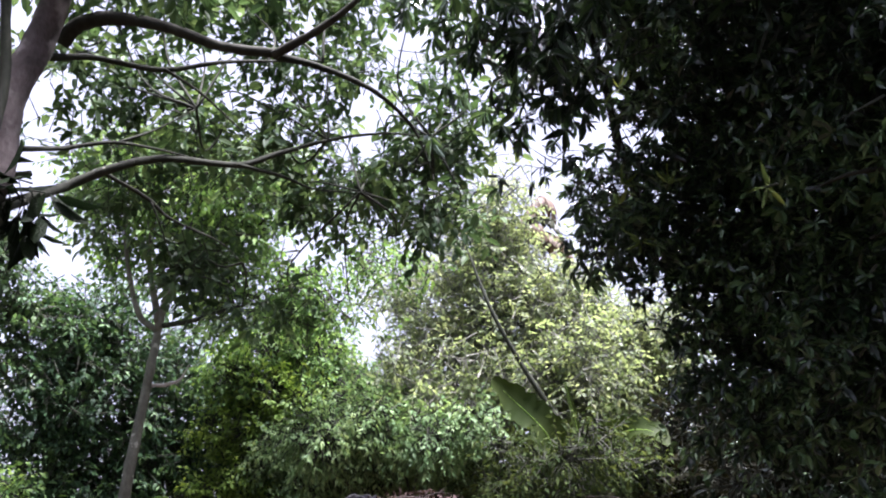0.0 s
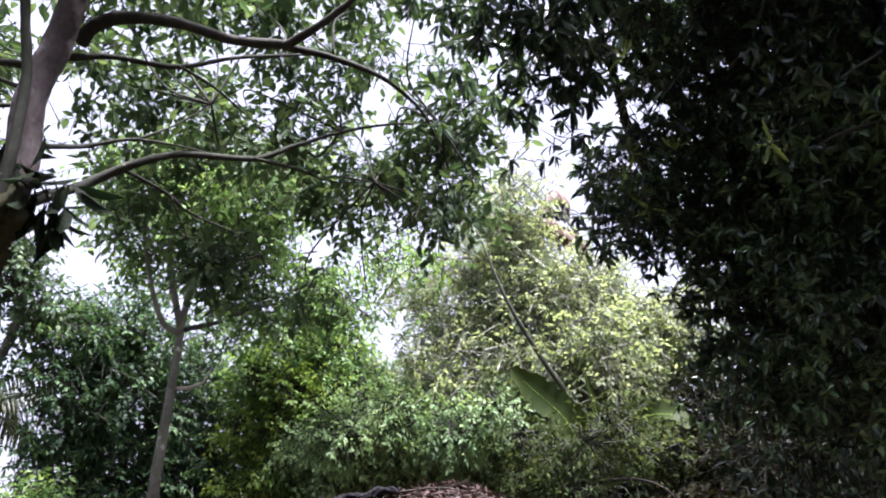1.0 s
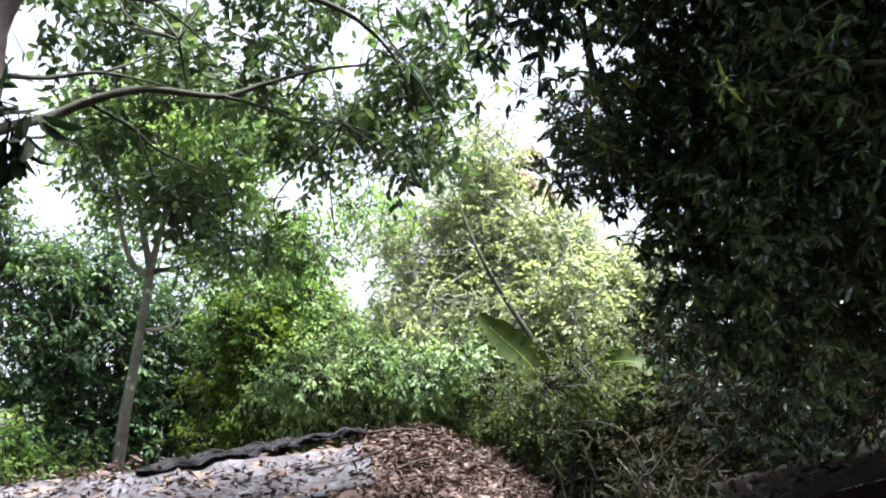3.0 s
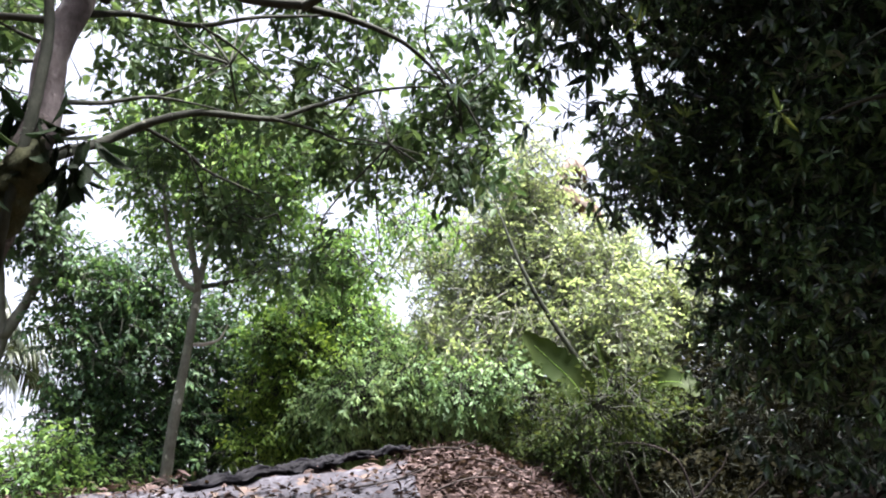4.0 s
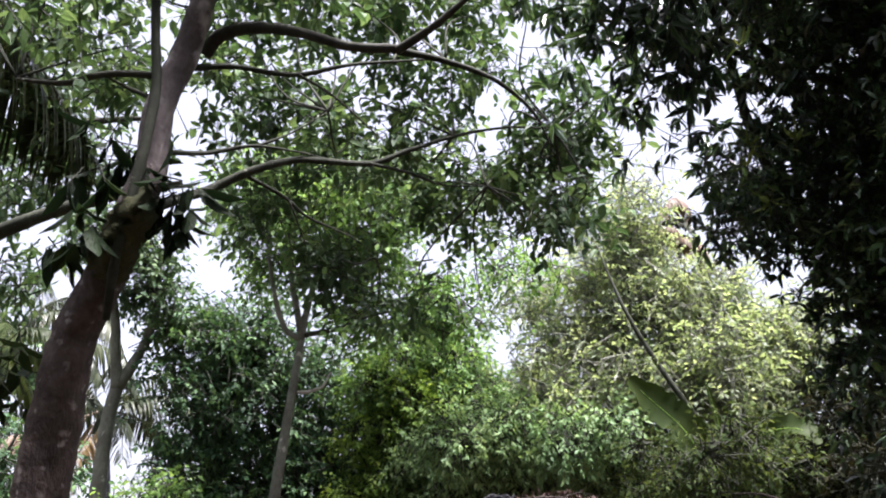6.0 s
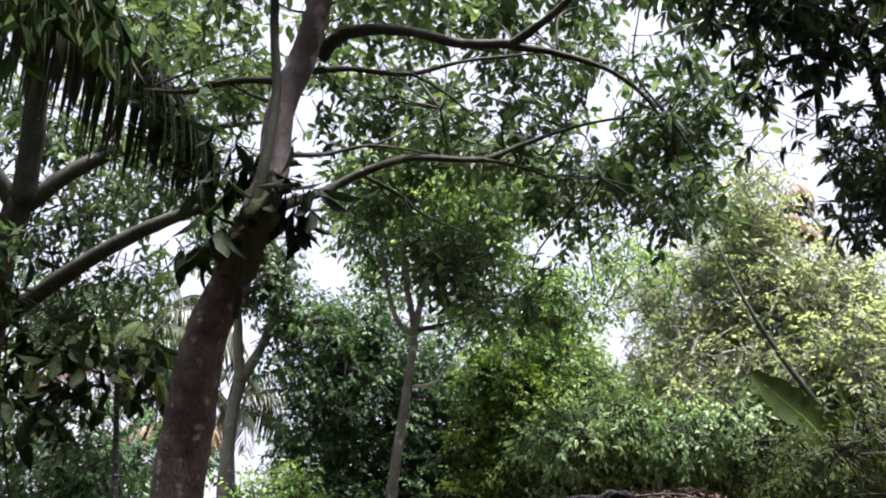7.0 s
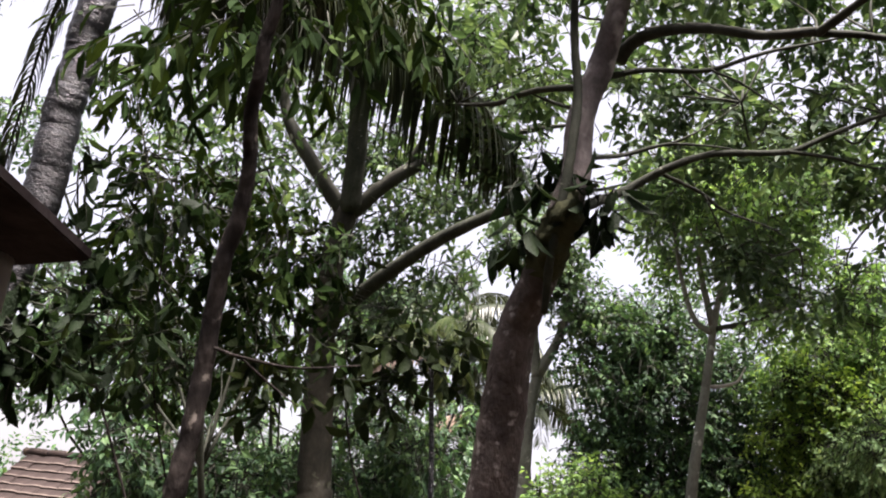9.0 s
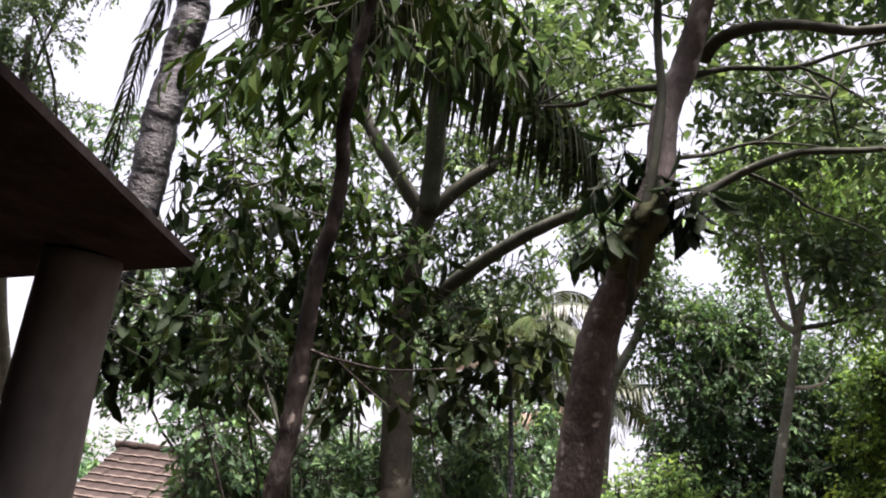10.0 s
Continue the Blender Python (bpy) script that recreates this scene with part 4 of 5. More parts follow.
# ---- thin dark pole tree ----
tree = thing("tree", (-2.15, 2.42, 0), "thin dark-barked young tree", "tree")
limb("trunk", [(-2.15, 2.42, 0), (-2.11, 2.36, 1.0), (-2.09, 2.32, 1.74), (-2.07, 2.31, 2.01), (-2.05, 2.30, 2.30), (-2.02, 2.25, 2.63), (-1.98, 2.20, 2.85), (-1.95, 2.12, 3.11), (-1.90, 2.07, 3.34), (-1.87, 2.02, 3.52), (-1.82, 1.95, 3.78)], [0.040, 0.040, 0.038, 0.036, 0.034, 0.032, 0.029, 0.027, 0.025, 0.022, 0.018], BARK_POLE, tree, sides=14, per=10)
limb("twig", [(-2.05, 2.30, 2.26), (-1.93, 2.31, 2.23), (-1.74, 2.36, 2.21), (-1.52, 2.42, 2.24)], [0.006, 0.005, 0.004, 0.002], BARK_POLE, tree)
limb("twig", [(-1.93, 2.31, 2.23), (-1.85, 2.40, 2.16), (-1.77, 2.48, 2.10)], [0.004, 0.004, 0.002], BARK_POLE, tree)
POLEC = [(-2.55, 2.45, 3.62, 0.28), (-2.25, 2.55, 3.75, 0.28), (-1.75, 2.75, 3.95, 0.25), (-2.12, 2.09, 3.45, 0.20), (-1.91, 2.29, 3.60, 0.20), (-1.94, 1.95, 3.78, 0.40), (-1.64, 2.37, 3.89, 0.30), (-2.85, 2.35, 3.72, 0.22), (-2.42, 2.16, 3.48, 0.22)]
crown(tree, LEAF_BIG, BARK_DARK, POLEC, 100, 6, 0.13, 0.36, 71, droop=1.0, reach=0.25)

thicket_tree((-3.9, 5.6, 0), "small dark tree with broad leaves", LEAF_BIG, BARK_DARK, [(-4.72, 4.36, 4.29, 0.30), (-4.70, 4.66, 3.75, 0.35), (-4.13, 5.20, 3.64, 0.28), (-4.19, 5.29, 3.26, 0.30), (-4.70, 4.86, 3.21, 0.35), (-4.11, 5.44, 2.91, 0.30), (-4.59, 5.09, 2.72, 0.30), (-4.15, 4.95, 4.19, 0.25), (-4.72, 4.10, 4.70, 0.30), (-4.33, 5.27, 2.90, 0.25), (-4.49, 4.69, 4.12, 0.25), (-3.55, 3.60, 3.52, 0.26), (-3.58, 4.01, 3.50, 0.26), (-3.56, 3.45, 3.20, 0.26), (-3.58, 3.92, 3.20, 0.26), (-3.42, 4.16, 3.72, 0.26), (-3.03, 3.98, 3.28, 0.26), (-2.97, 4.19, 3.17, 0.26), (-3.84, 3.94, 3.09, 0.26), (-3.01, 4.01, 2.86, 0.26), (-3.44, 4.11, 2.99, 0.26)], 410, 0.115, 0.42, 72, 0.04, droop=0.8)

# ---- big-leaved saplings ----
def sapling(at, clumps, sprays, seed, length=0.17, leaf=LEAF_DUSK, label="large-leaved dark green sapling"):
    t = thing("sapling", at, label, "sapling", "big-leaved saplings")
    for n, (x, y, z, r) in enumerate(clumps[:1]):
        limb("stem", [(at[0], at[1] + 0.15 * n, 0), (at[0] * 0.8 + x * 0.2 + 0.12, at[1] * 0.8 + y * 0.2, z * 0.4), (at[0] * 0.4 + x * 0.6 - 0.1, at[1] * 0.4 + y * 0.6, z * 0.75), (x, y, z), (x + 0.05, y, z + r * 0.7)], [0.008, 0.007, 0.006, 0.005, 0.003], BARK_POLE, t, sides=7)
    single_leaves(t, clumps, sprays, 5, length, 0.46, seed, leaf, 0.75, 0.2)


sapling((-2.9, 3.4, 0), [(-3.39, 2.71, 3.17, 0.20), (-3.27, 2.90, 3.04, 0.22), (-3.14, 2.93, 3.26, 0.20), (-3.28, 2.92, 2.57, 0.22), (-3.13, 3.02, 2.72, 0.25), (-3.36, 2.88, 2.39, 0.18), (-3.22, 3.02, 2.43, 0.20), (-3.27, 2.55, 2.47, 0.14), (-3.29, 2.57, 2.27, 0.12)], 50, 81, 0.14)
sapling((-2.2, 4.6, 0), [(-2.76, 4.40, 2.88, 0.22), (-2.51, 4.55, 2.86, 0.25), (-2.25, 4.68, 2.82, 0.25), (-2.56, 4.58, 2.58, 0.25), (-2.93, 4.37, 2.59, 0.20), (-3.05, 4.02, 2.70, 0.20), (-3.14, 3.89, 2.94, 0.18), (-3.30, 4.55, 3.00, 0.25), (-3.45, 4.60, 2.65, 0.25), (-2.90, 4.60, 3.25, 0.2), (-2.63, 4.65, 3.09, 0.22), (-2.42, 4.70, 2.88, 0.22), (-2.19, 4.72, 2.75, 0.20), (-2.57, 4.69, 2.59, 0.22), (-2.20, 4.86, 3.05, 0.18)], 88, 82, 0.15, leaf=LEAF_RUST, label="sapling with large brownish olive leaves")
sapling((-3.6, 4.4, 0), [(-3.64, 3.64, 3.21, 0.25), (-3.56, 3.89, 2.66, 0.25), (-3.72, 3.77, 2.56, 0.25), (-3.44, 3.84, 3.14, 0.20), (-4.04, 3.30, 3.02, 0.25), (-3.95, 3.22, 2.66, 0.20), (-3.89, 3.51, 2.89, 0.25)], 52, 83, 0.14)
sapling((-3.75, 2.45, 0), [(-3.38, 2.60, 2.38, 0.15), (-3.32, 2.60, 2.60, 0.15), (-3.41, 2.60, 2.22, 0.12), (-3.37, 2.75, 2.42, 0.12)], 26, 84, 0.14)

# ---- thicket behind, to the west ----
thicket_tree((-6.5, 9.5, 0), "far tree of loose mid-green foliage", LEAF_BUSH, BARK_GREY, [(-9.83, 8.29, 3.56, 0.70), (-9.35, 8.74, 3.85, 0.60), (-8.82, 9.18, 4.14, 0.60), (-8.40, 9.61, 3.94, 0.50), (-7.68, 10.36, 2.82, 0.60), (-7.99, 9.54, 5.28, 0.50), (-7.69, 10.24, 3.61, 0.50), (-7.82, 9.16, 6.45, 0.50), (-9.85, 7.82, 4.94, 0.70), (-9.61, 7.36, 6.40, 0.60), (-8.27, 8.30, 7.23, 0.60)], 1050, 0.115, 0.45, 91, 0.12)
thicket_tree((-4.6, 12.5, 0), "far tree of loose dark green foliage", LEAF_BUSH, BARK_GREY, [(-7.06, 11.88, 3.46, 0.60), (-6.40, 12.30, 3.04, 0.70), (-5.63, 12.57, 3.66, 0.70), (-5.74, 12.62, 2.87, 0.70), (-4.94, 12.88, 3.40, 0.50), (-7.29, 11.84, 2.65, 0.70), (-7.87, 11.48, 2.56, 0.60), (-6.42, 11.82, 5.29, 0.50), (-6.98, 11.42, 5.55, 0.40), (-5.17, 12.50, 4.94, 0.40)], 1250, 0.115, 0.45, 92, 0.1)
thicket_tree((-12.5, 9.5, 0), "tall far tree beyond the shed", LEAF_MAIN, BARK_GREY, [(-11.78, 6.70, 8.19, 0.60), (-12.11, 6.83, 7.41, 0.60), (-11.80, 7.47, 7.24, 0.50), (-11.69, 6.20, 8.83, 0.80), (-11.04, 6.75, 9.31, 0.60), (-12.36, 6.12, 7.71, 0.80)], 900, 0.11, 0.45, 93, 0.14)


thicket_tree((-5.2, 8.6, 0), "dark leafy undergrowth below the stout tree", LEAF_BUSH, BARK_DARK, [(-5.77, 7.26, 3.52, 0.40), (-5.39, 7.42, 3.95, 0.35), (-4.65, 7.97, 3.61, 0.45), (-4.20, 8.27, 3.32, 0.45), (-4.83, 8.00, 2.99, 0.45), (-5.71, 7.46, 2.72, 0.40), (-5.20, 7.84, 2.47, 0.45), (-4.38, 8.30, 2.59, 0.50), (-3.84, 8.53, 2.78, 0.40), (-6.15, 7.08, 2.98, 0.35), (-4.66, 7.84, 4.08, 0.30), (-5.07, 7.74, 3.54, 0.35), (-7.02, 6.10, 3.54, 0.30), (-5.56, 5.70, 2.33, 0.30), (-5.26, 5.99, 2.01, 0.30), (-5.56, 5.64, 2.72, 0.22), (-4.51, 5.93, 2.07, 0.22)], 560, 0.105, 0.42, 94, 0.06, "bush", droop=0.7)
thicket_tree((-6.4, 7.4, 0), "fine dark foliage of a tree between shed and stout tree", LEAF_BUSH, BARK_DARK, [(-6.17, 5.79, 3.19, 0.36), (-6.17, 6.25, 3.03, 0.36), (-5.65, 6.02, 3.15, 0.36), (-5.69, 6.49, 2.93, 0.36), (-6.13, 6.49, 2.69, 0.36), (-6.07, 5.85, 2.72, 0.36), (-6.30, 5.71, 2.94, 0.36), (-5.90, 6.35, 3.58, 0.36), (-6.21, 5.42, 3.30, 0.36), (-5.59, 6.47, 3.39, 0.36), (-6.34, 6.11, 3.51, 0.36)], 330, 0.10, 0.42, 97, 0.05, droop=0.6)
thicket_tree((-5.9, 7.0, 0), "low dark green bush beside the shed", LEAF_BUSH, BARK_DARK, [(-5.52, 6.03, 1.97, 0.36), (-5.54, 6.40, 2.12, 0.36), (-5.51, 5.76, 2.17, 0.36), (-5.30, 6.41, 1.94, 0.36), (-4.69, 7.12, 2.24, 0.36), (-4.58, 6.61, 2.03, 0.36), (-4.98, 6.46, 2.08, 0.36), (-4.44, 7.16, 2.17, 0.36), (-3.99, 7.79, 2.79, 0.30), (-4.26, 8.03, 2.47, 0.30), (-3.69, 7.73, 2.58, 0.30), (-4.27, 7.88, 2.25, 0.30), (-3.76, 8.38, 2.39, 0.30)], 900, 0.10, 0.42, 98, 0.03, "bush", droop=0.5)
thicket_tree((2.9, 9.4, 0), "green undergrowth behind the banana plant", LEAF_WEED, BARK_DARK, [(2.91, 8.93, 2.78, 0.40), (3.35, 8.77, 2.87, 0.40), (3.60, 8.59, 2.62, 0.40), (2.67, 9.04, 2.46, 0.40), (3.13, 8.69, 2.31, 0.45), (3.88, 8.33, 2.80, 0.35), (2.40, 9.31, 2.61, 0.35)], 1700, 0.085, 0.4, 95, 0.05, "bush")

for k in range(15):
    rng = np.random.default_rng(300 + k)
    bearing = radians(-52 + 8.6 * k + rng.uniform(-2, 2))
    far = 19 + 5 * rng.random()
    fx, fy = -far * math.sin(bearing), far * math.cos(bearing)
    lumps = [(fx + rng.normal(0, 1.4), fy + rng.normal(0, 1.2), 0.9 + (3.4 if k < 7 else 1.4 if k < 11 else 1.3) * rng.random() ** 1.2, 0.9 + 0.5 * rng.random()) for _ in range(9)]
    thicket_tree((fx, fy, 0), "far low tree in the hazy thicket", LEAF_THIN if k in (7, 8) else LEAF_BUSH, BARK_GREY, lumps, 1500, 0.17, 0.45, 320 + k, 0.1, twigs=False)

# ---- palms ----
def frond(name, pts, leaflet, material, parent, seed, count=70, hang=0.9, width=0.03, thick=0.018, label="", start=0.12, single=False):
    """A palm frond: a tapering rib with two rows of narrow leaflets that hang from it."""
    rng = np.random.default_rng(seed)
    line = smooth_path(pts, 12)
    at = np.linspace(start, 0.99, count)
    idx = at * (len(line) - 1)
    base = np.stack([np.interp(idx, np.arange(len(line)), line[:, k]) for k in range(3)], -1)
    tan = unit(np.stack([np.interp(idx, np.arange(len(line)), np.gradient(line[:, k])) for k in range(3)], -1))
    side = unit(np.cross(tan, (0, 0, 1.0)))
    rib = part_mesh(name, mesh_of(name, *tube(pts, [thick, thick * 0.7, thick * 0.4, 0.004], 7, 8, 0.03), material), parent, label)
    for sgn in (-1, 1):
        length = leaflet * np.sin(np.pi * np.clip(0.12 + 0.85 * at, 0, 1)) ** 0.6 * (0.8 + 0.3 * rng.random(count))
        way = unit(tan * 0.55 + sgn * side * 0.8 + rng.standard_normal((count, 3)) * 0.07)
        rows = []
        p, d = base.copy(), way.copy()
        w = np.cross(d, (0, 0, 1.0))
        for s in range(6):
            wide = width * (0.5, 1.0, 1.0, 0.8, 0.5, 0.05)[s]
            across = unit(np.cross(d, np.array([0, 0, 1.0])) + rng.standard_normal((count, 3)) * 0.1) if s == 0 else across
            rows += [p + across * wide / 2, p - across * wide / 2]
            d = unit(d - np.array([0, 0, hang * 0.42]))
            p = p + d * (length / 5)[:, None]
        verts = np.stack(rows, 1).reshape(-1, 3)
        cell = np.concatenate([[(2 * s, 2 * s + 1, 2 * s + 3), (2 * s, 2 * s + 3, 2 * s + 2)] for s in range(5)])
        if single:
            quads = np.array([(2 * s, 2 * s + 1, 2 * s + 3, 2 * s + 2) for s in range(5)])
            for k in range(count):
                part_mesh("leaflet", mesh_of("leaflet", verts[12 * k:12 * k + 12], quads, material), rib)
            continue
        row = mesh_of("leaf_growth", verts, (np.arange(count)[:, None, None] * 12 + cell[None]).reshape(-1, 3), material, False)
        tagged(part_mesh("leaf_growth", row, rib), kind="stuff")
    return rib


palm = thing("coconut_palm", (-3.52, 2.42, 0), "coconut palm with a grey ringed trunk and hanging fronds", "palm tree")
limb("trunk", [(-3.52, 2.42, 0.0), (-3.55, 2.50, 1.2), (-3.59, 2.62, 2.19), (-3.53, 2.62, 2.70), (-3.46, 2.60, 3.16), (-3.44, 2.57, 3.52), (-3.42, 2.55, 3.88), (-3.39, 2.52, 4.17), (-3.37, 2.48, 4.5), (-3.35, 2.42, 4.74)], [0.12, 0.10, 0.094, 0.092, 0.091, 0.09, 0.088, 0.086, 0.084, 0.08], BARK_PALM, palm, "grey ringed trunk", 20, 21, 0.012, 0.035)
HEART = ((-3.34, 2.36, 4.74))
frond("frond", [HEART, (-3.06, 2.90, 5.00), (-2.90, 3.51, 5.02), (-2.62, 3.99, 5.03), (-2.37, 4.42, 4.83), (-2.15, 4.80, 4.59), (-1.98, 5.16, 4.27)], 0.95, LEAF_PALM, palm, 1, 120, 1.6, 0.028, single=True)
frond("frond", [HEART, (-3.12, 2.90, 4.94), (-3.11, 3.32, 5.04), (-3.00, 3.78, 5.16), (-2.78, 4.31, 5.05), (-2.61, 4.70, 4.81)], 1.0, LEAF_PALM, palm, 2, 78, 1.6, 0.028)
frond("frond", [HEART, (-3.34, 2.31, 4.44), (-3.44, 2.36, 4.08), (-3.58, 2.44, 3.79), (-3.81, 2.61, 3.38), (-3.86, 2.67, 3.18)], 0.24, LEAF_PALM, palm, 3, 70, 2.2, 0.018, label="withered hanging frond", single=True)
frond("frond", [HEART, (-3.16, 2.63, 4.83), (-3.09, 2.99, 4.89), (-2.96, 3.46, 4.86), (-2.86, 3.89, 4.78)], 0.9, LEAF_PALM, palm, 4, 95, 1.6, 0.028)


def far_palm(at, heart, seed, length, label, dead=0, girth=1.0, wide=0.05, green=LEAF_PALM):
    p = thing("coconut_palm", at, label, "palm tree", "far palms")
    rng = np.random.default_rng(seed)
    limb("trunk", [at, ((at[0] + heart[0]) / 2 + 0.2, (at[1] + heart[1]) / 2, heart[2] / 2), heart], [0.17 * girth, 0.14 * girth, 0.11 * girth], BARK_PALM, p, sides=12)
    for n in range(13):
        a = n * 2.4 + rng.random()
        up = 0.9 - 1.5 * n / 13
        h = np.array(heart)
        d = np.array([math.cos(a), math.sin(a), 0])
        pts = [h, h + d * length * 0.35 + np.array([0, 0, up * length * 0.35]), h + d * length * 0.7 + np.array([0, 0, up * length * 0.4 - 0.1 * length]), h + d * length * 0.95 + np.array([0, 0, up * length * 0.2 - 0.45 * length])]
        frond("frond", pts, length * 0.28, DEAD_FROND if n >= 13 - dead else green, p, seed + n, 44, 1.0, wide, 0.03 * girth)


far_palm((-5.0, 16.0, 0), ((-6.77, 14.85, 6.11)), 5, 2.4, "far coconut palm with pale drooping fronds")
far_palm((-6.0, 18.5, 0), ((-6.00, 17.76, 5.27)), 6, 2.6, "far coconut palm half hidden by trunks", 2)
far_palm((3.8, 11.9, 0), (3.46, 11.30, 6.42), 7, 0.75, "far palm with brown withered fronds", 9)

far_palm((-3.29, 6.74, 0), (-3.19, 6.64, 3.43), 11, 0.72, "young palm with pale green arching fronds", 1, 0.2, 0.024, LEAF_FROND)

palm = bpy.data.objects["coconut_palm.003"]
for pts, leaflet, count in (
    ([(3.46, 11.30, 6.42), (3.73, 11.10, 6.42), (4.05, 11.05, 6.26), (4.20, 11.12, 5.92)], 0.42, 44),
    ([(3.46, 11.30, 6.42), (3.62, 11.10, 6.73), (3.76, 10.98, 6.89), (3.91, 10.98, 6.79), (3.94, 11.11, 6.47)], 0.32, 40),
):
    frond("frond", pts, leaflet, DEAD_FROND, palm, 21 + count, count, 1.3, 0.045, 0.022, "brown withered frond")

# ---- banana plant ----
def banana_leaf(parent, pts, width, seed, label=""):
    line = smooth_path(pts, 10)
    n = len(line)
    tan = unit(np.gradient(line, axis=0))
    rng = np.random.default_rng(seed)
    side = unit(np.cross(tan, np.array([0.2, -1.0, 0.05])))
    nor = np.cross(side, tan)
    s = np.linspace(0, 1, n)
    w = width * np.sin(np.pi * np.clip(0.06 + 0.92 * s, 0, 1)) ** 0.55
    rows = []
    for k, f in ((-1, 0.12), (-0.5, 0.02), (0, 0), (0.5, 0.02), (1, 0.12)):
        rag = 1 + (0.12 * rng.standard_normal(n) if abs(k) == 1 else 0)
        rows.append(line + side * (w * k * 0.5 * rag)[:, None] + nor * (w * f)[:, None])
    verts = np.stack(rows, 1).reshape(-1, 3)
    i, j = np.meshgrid(np.arange(n - 1), np.arange(4), indexing="ij")
    a = (i * 5 + j).ravel()
    leaf = part_mesh("leaf", mesh_of("leaf", verts, np.stack([a, a + 1, a + 6, a + 5], -1), LEAF_BANANA), parent, label)
    limb("midrib", [tuple(p) for p in line[::6]], [0.012, 0.008, 0.003], LEAF_LIME, leaf, sides=6, per=3)
    return leaf


banana = thing("banana_plant", (3.0, 8.1, 0), "banana plant with broad torn green leaves", "banana plant")
limb("stem", [(3.0, 8.1, 0), (2.97, 8.05, 1.2), (2.91, 8.02, 2.41), (2.91, 7.98, 2.76)], [0.08, 0.07, 0.04, 0.02], MOSS, banana)
banana_leaf(banana, [(2.88, 8.01, 2.70), (2.71, 8.05, 2.88), (2.58, 8.01, 3.11), (2.34, 7.99, 3.34), (2.06, 7.91, 3.57)], 0.40, 1)
banana_leaf(banana, [(2.93, 7.95, 2.75), (3.01, 7.82, 2.95), (3.17, 7.52, 3.03), (3.31, 7.25, 2.99), (3.39, 7.13, 2.85)], 0.26, 2)
banana_leaf(banana, [(2.92, 7.99, 2.61), (2.93, 7.98, 2.87), (2.87, 7.95, 3.18), (2.78, 7.90, 3.55)], 0.09, 3)

thicket_tree((2.6, 7.7, 0), "small-leaved weeds at the foot of the banana plant", LEAF_WEED, BARK_DARK, [(2.39, 7.63, 2.72, 0.20), (2.71, 7.53, 2.60, 0.22), (2.99, 7.31, 2.67, 0.20), (2.09, 7.79, 2.90, 0.16), (3.25, 7.20, 2.65, 0.20), (2.56, 7.61, 2.38, 0.25), (2.88, 7.39, 2.35, 0.25), (2.51, 6.60, 2.87, 0.16), (2.69, 6.87, 2.80, 0.16), (2.26, 6.51, 2.68, 0.16)], 640, 0.065, 0.4, 96, 0.02, "bush")

# ---- hut with a leaf-strewn roof ----
def roof_z(x, y):
    """The sagging hut roof: its ridge rises towards the east end, then falls off."""
    ridge = np.interp(x, [-6, -2.0, -0.3, 0.7, 1.45, 2.0, 2.7, 3.4], [1.87, 2.12, 2.29, 2.41, 2.50, 2.30, 1.93, 1.5])
    back = np.abs(y - 7.85)
    return ridge - 0.42 * back - 0.05 * back**2


hut = thing("hut", (-0.5, 8.0, 0), "low hut whose sagging thatched roof is strewn with dry leaves", "hut")
gx, gy = np.meshgrid(np.linspace(-6, 3.4, 120), np.linspace(5.9, 9.6, 50))
gz = roof_z(gx, gy) + 0.03 * np.sin(gx * 5 + gy * 3) * np.sin(gy * 7) + 0.02 * np.random.default_rng(4).standard_normal(gx.shape)
top = np.stack([gx, gy, gz], -1).reshape(-1, 3)
i, j = np.meshgrid(np.arange(49), np.arange(119), indexing="ij")
a = (i * 120 + j).ravel()
cells = np.stack([a, a + 1, a + 121, a + 120], -1)
under = top - np.array([0, 0, 0.12])
rim = [(k, k + 6000, k + 6001, k + 1) for k in range(119)] + [(49 * 120 + k, 49 * 120 + k + 1, 49 * 120 + k + 6001, 49 * 120 + k + 6000) for k in range(119)]
rim += [(120 * k, 120 * k + 120, 120 * k + 6120, 120 * k + 6000) for k in range(49)] + [(120 * k + 119, 120 * k + 6119, 120 * k + 6239, 120 * k + 239) for k in range(49)]
part_mesh("roof", mesh_of("roof", np.vstack([top, under]), np.vstack([cells, cells[:, ::-1] + 6000, np.array(rim)]), THATCH), hut, "sagging thatch")
for x in (-5.0, -2.5, 0.0, 2.3):
    for y in (6.4, 9.2):
        limb("post", [(x, y, 0), (x, y, float(roof_z(x, y)) - 0.05)], [0.06, 0.05], BARK_DARK, hut, sides=8)
part("wall", box_bm(-5.0, 6.6, 0, 2.3, 6.72, 1.45), THATCH, hut)


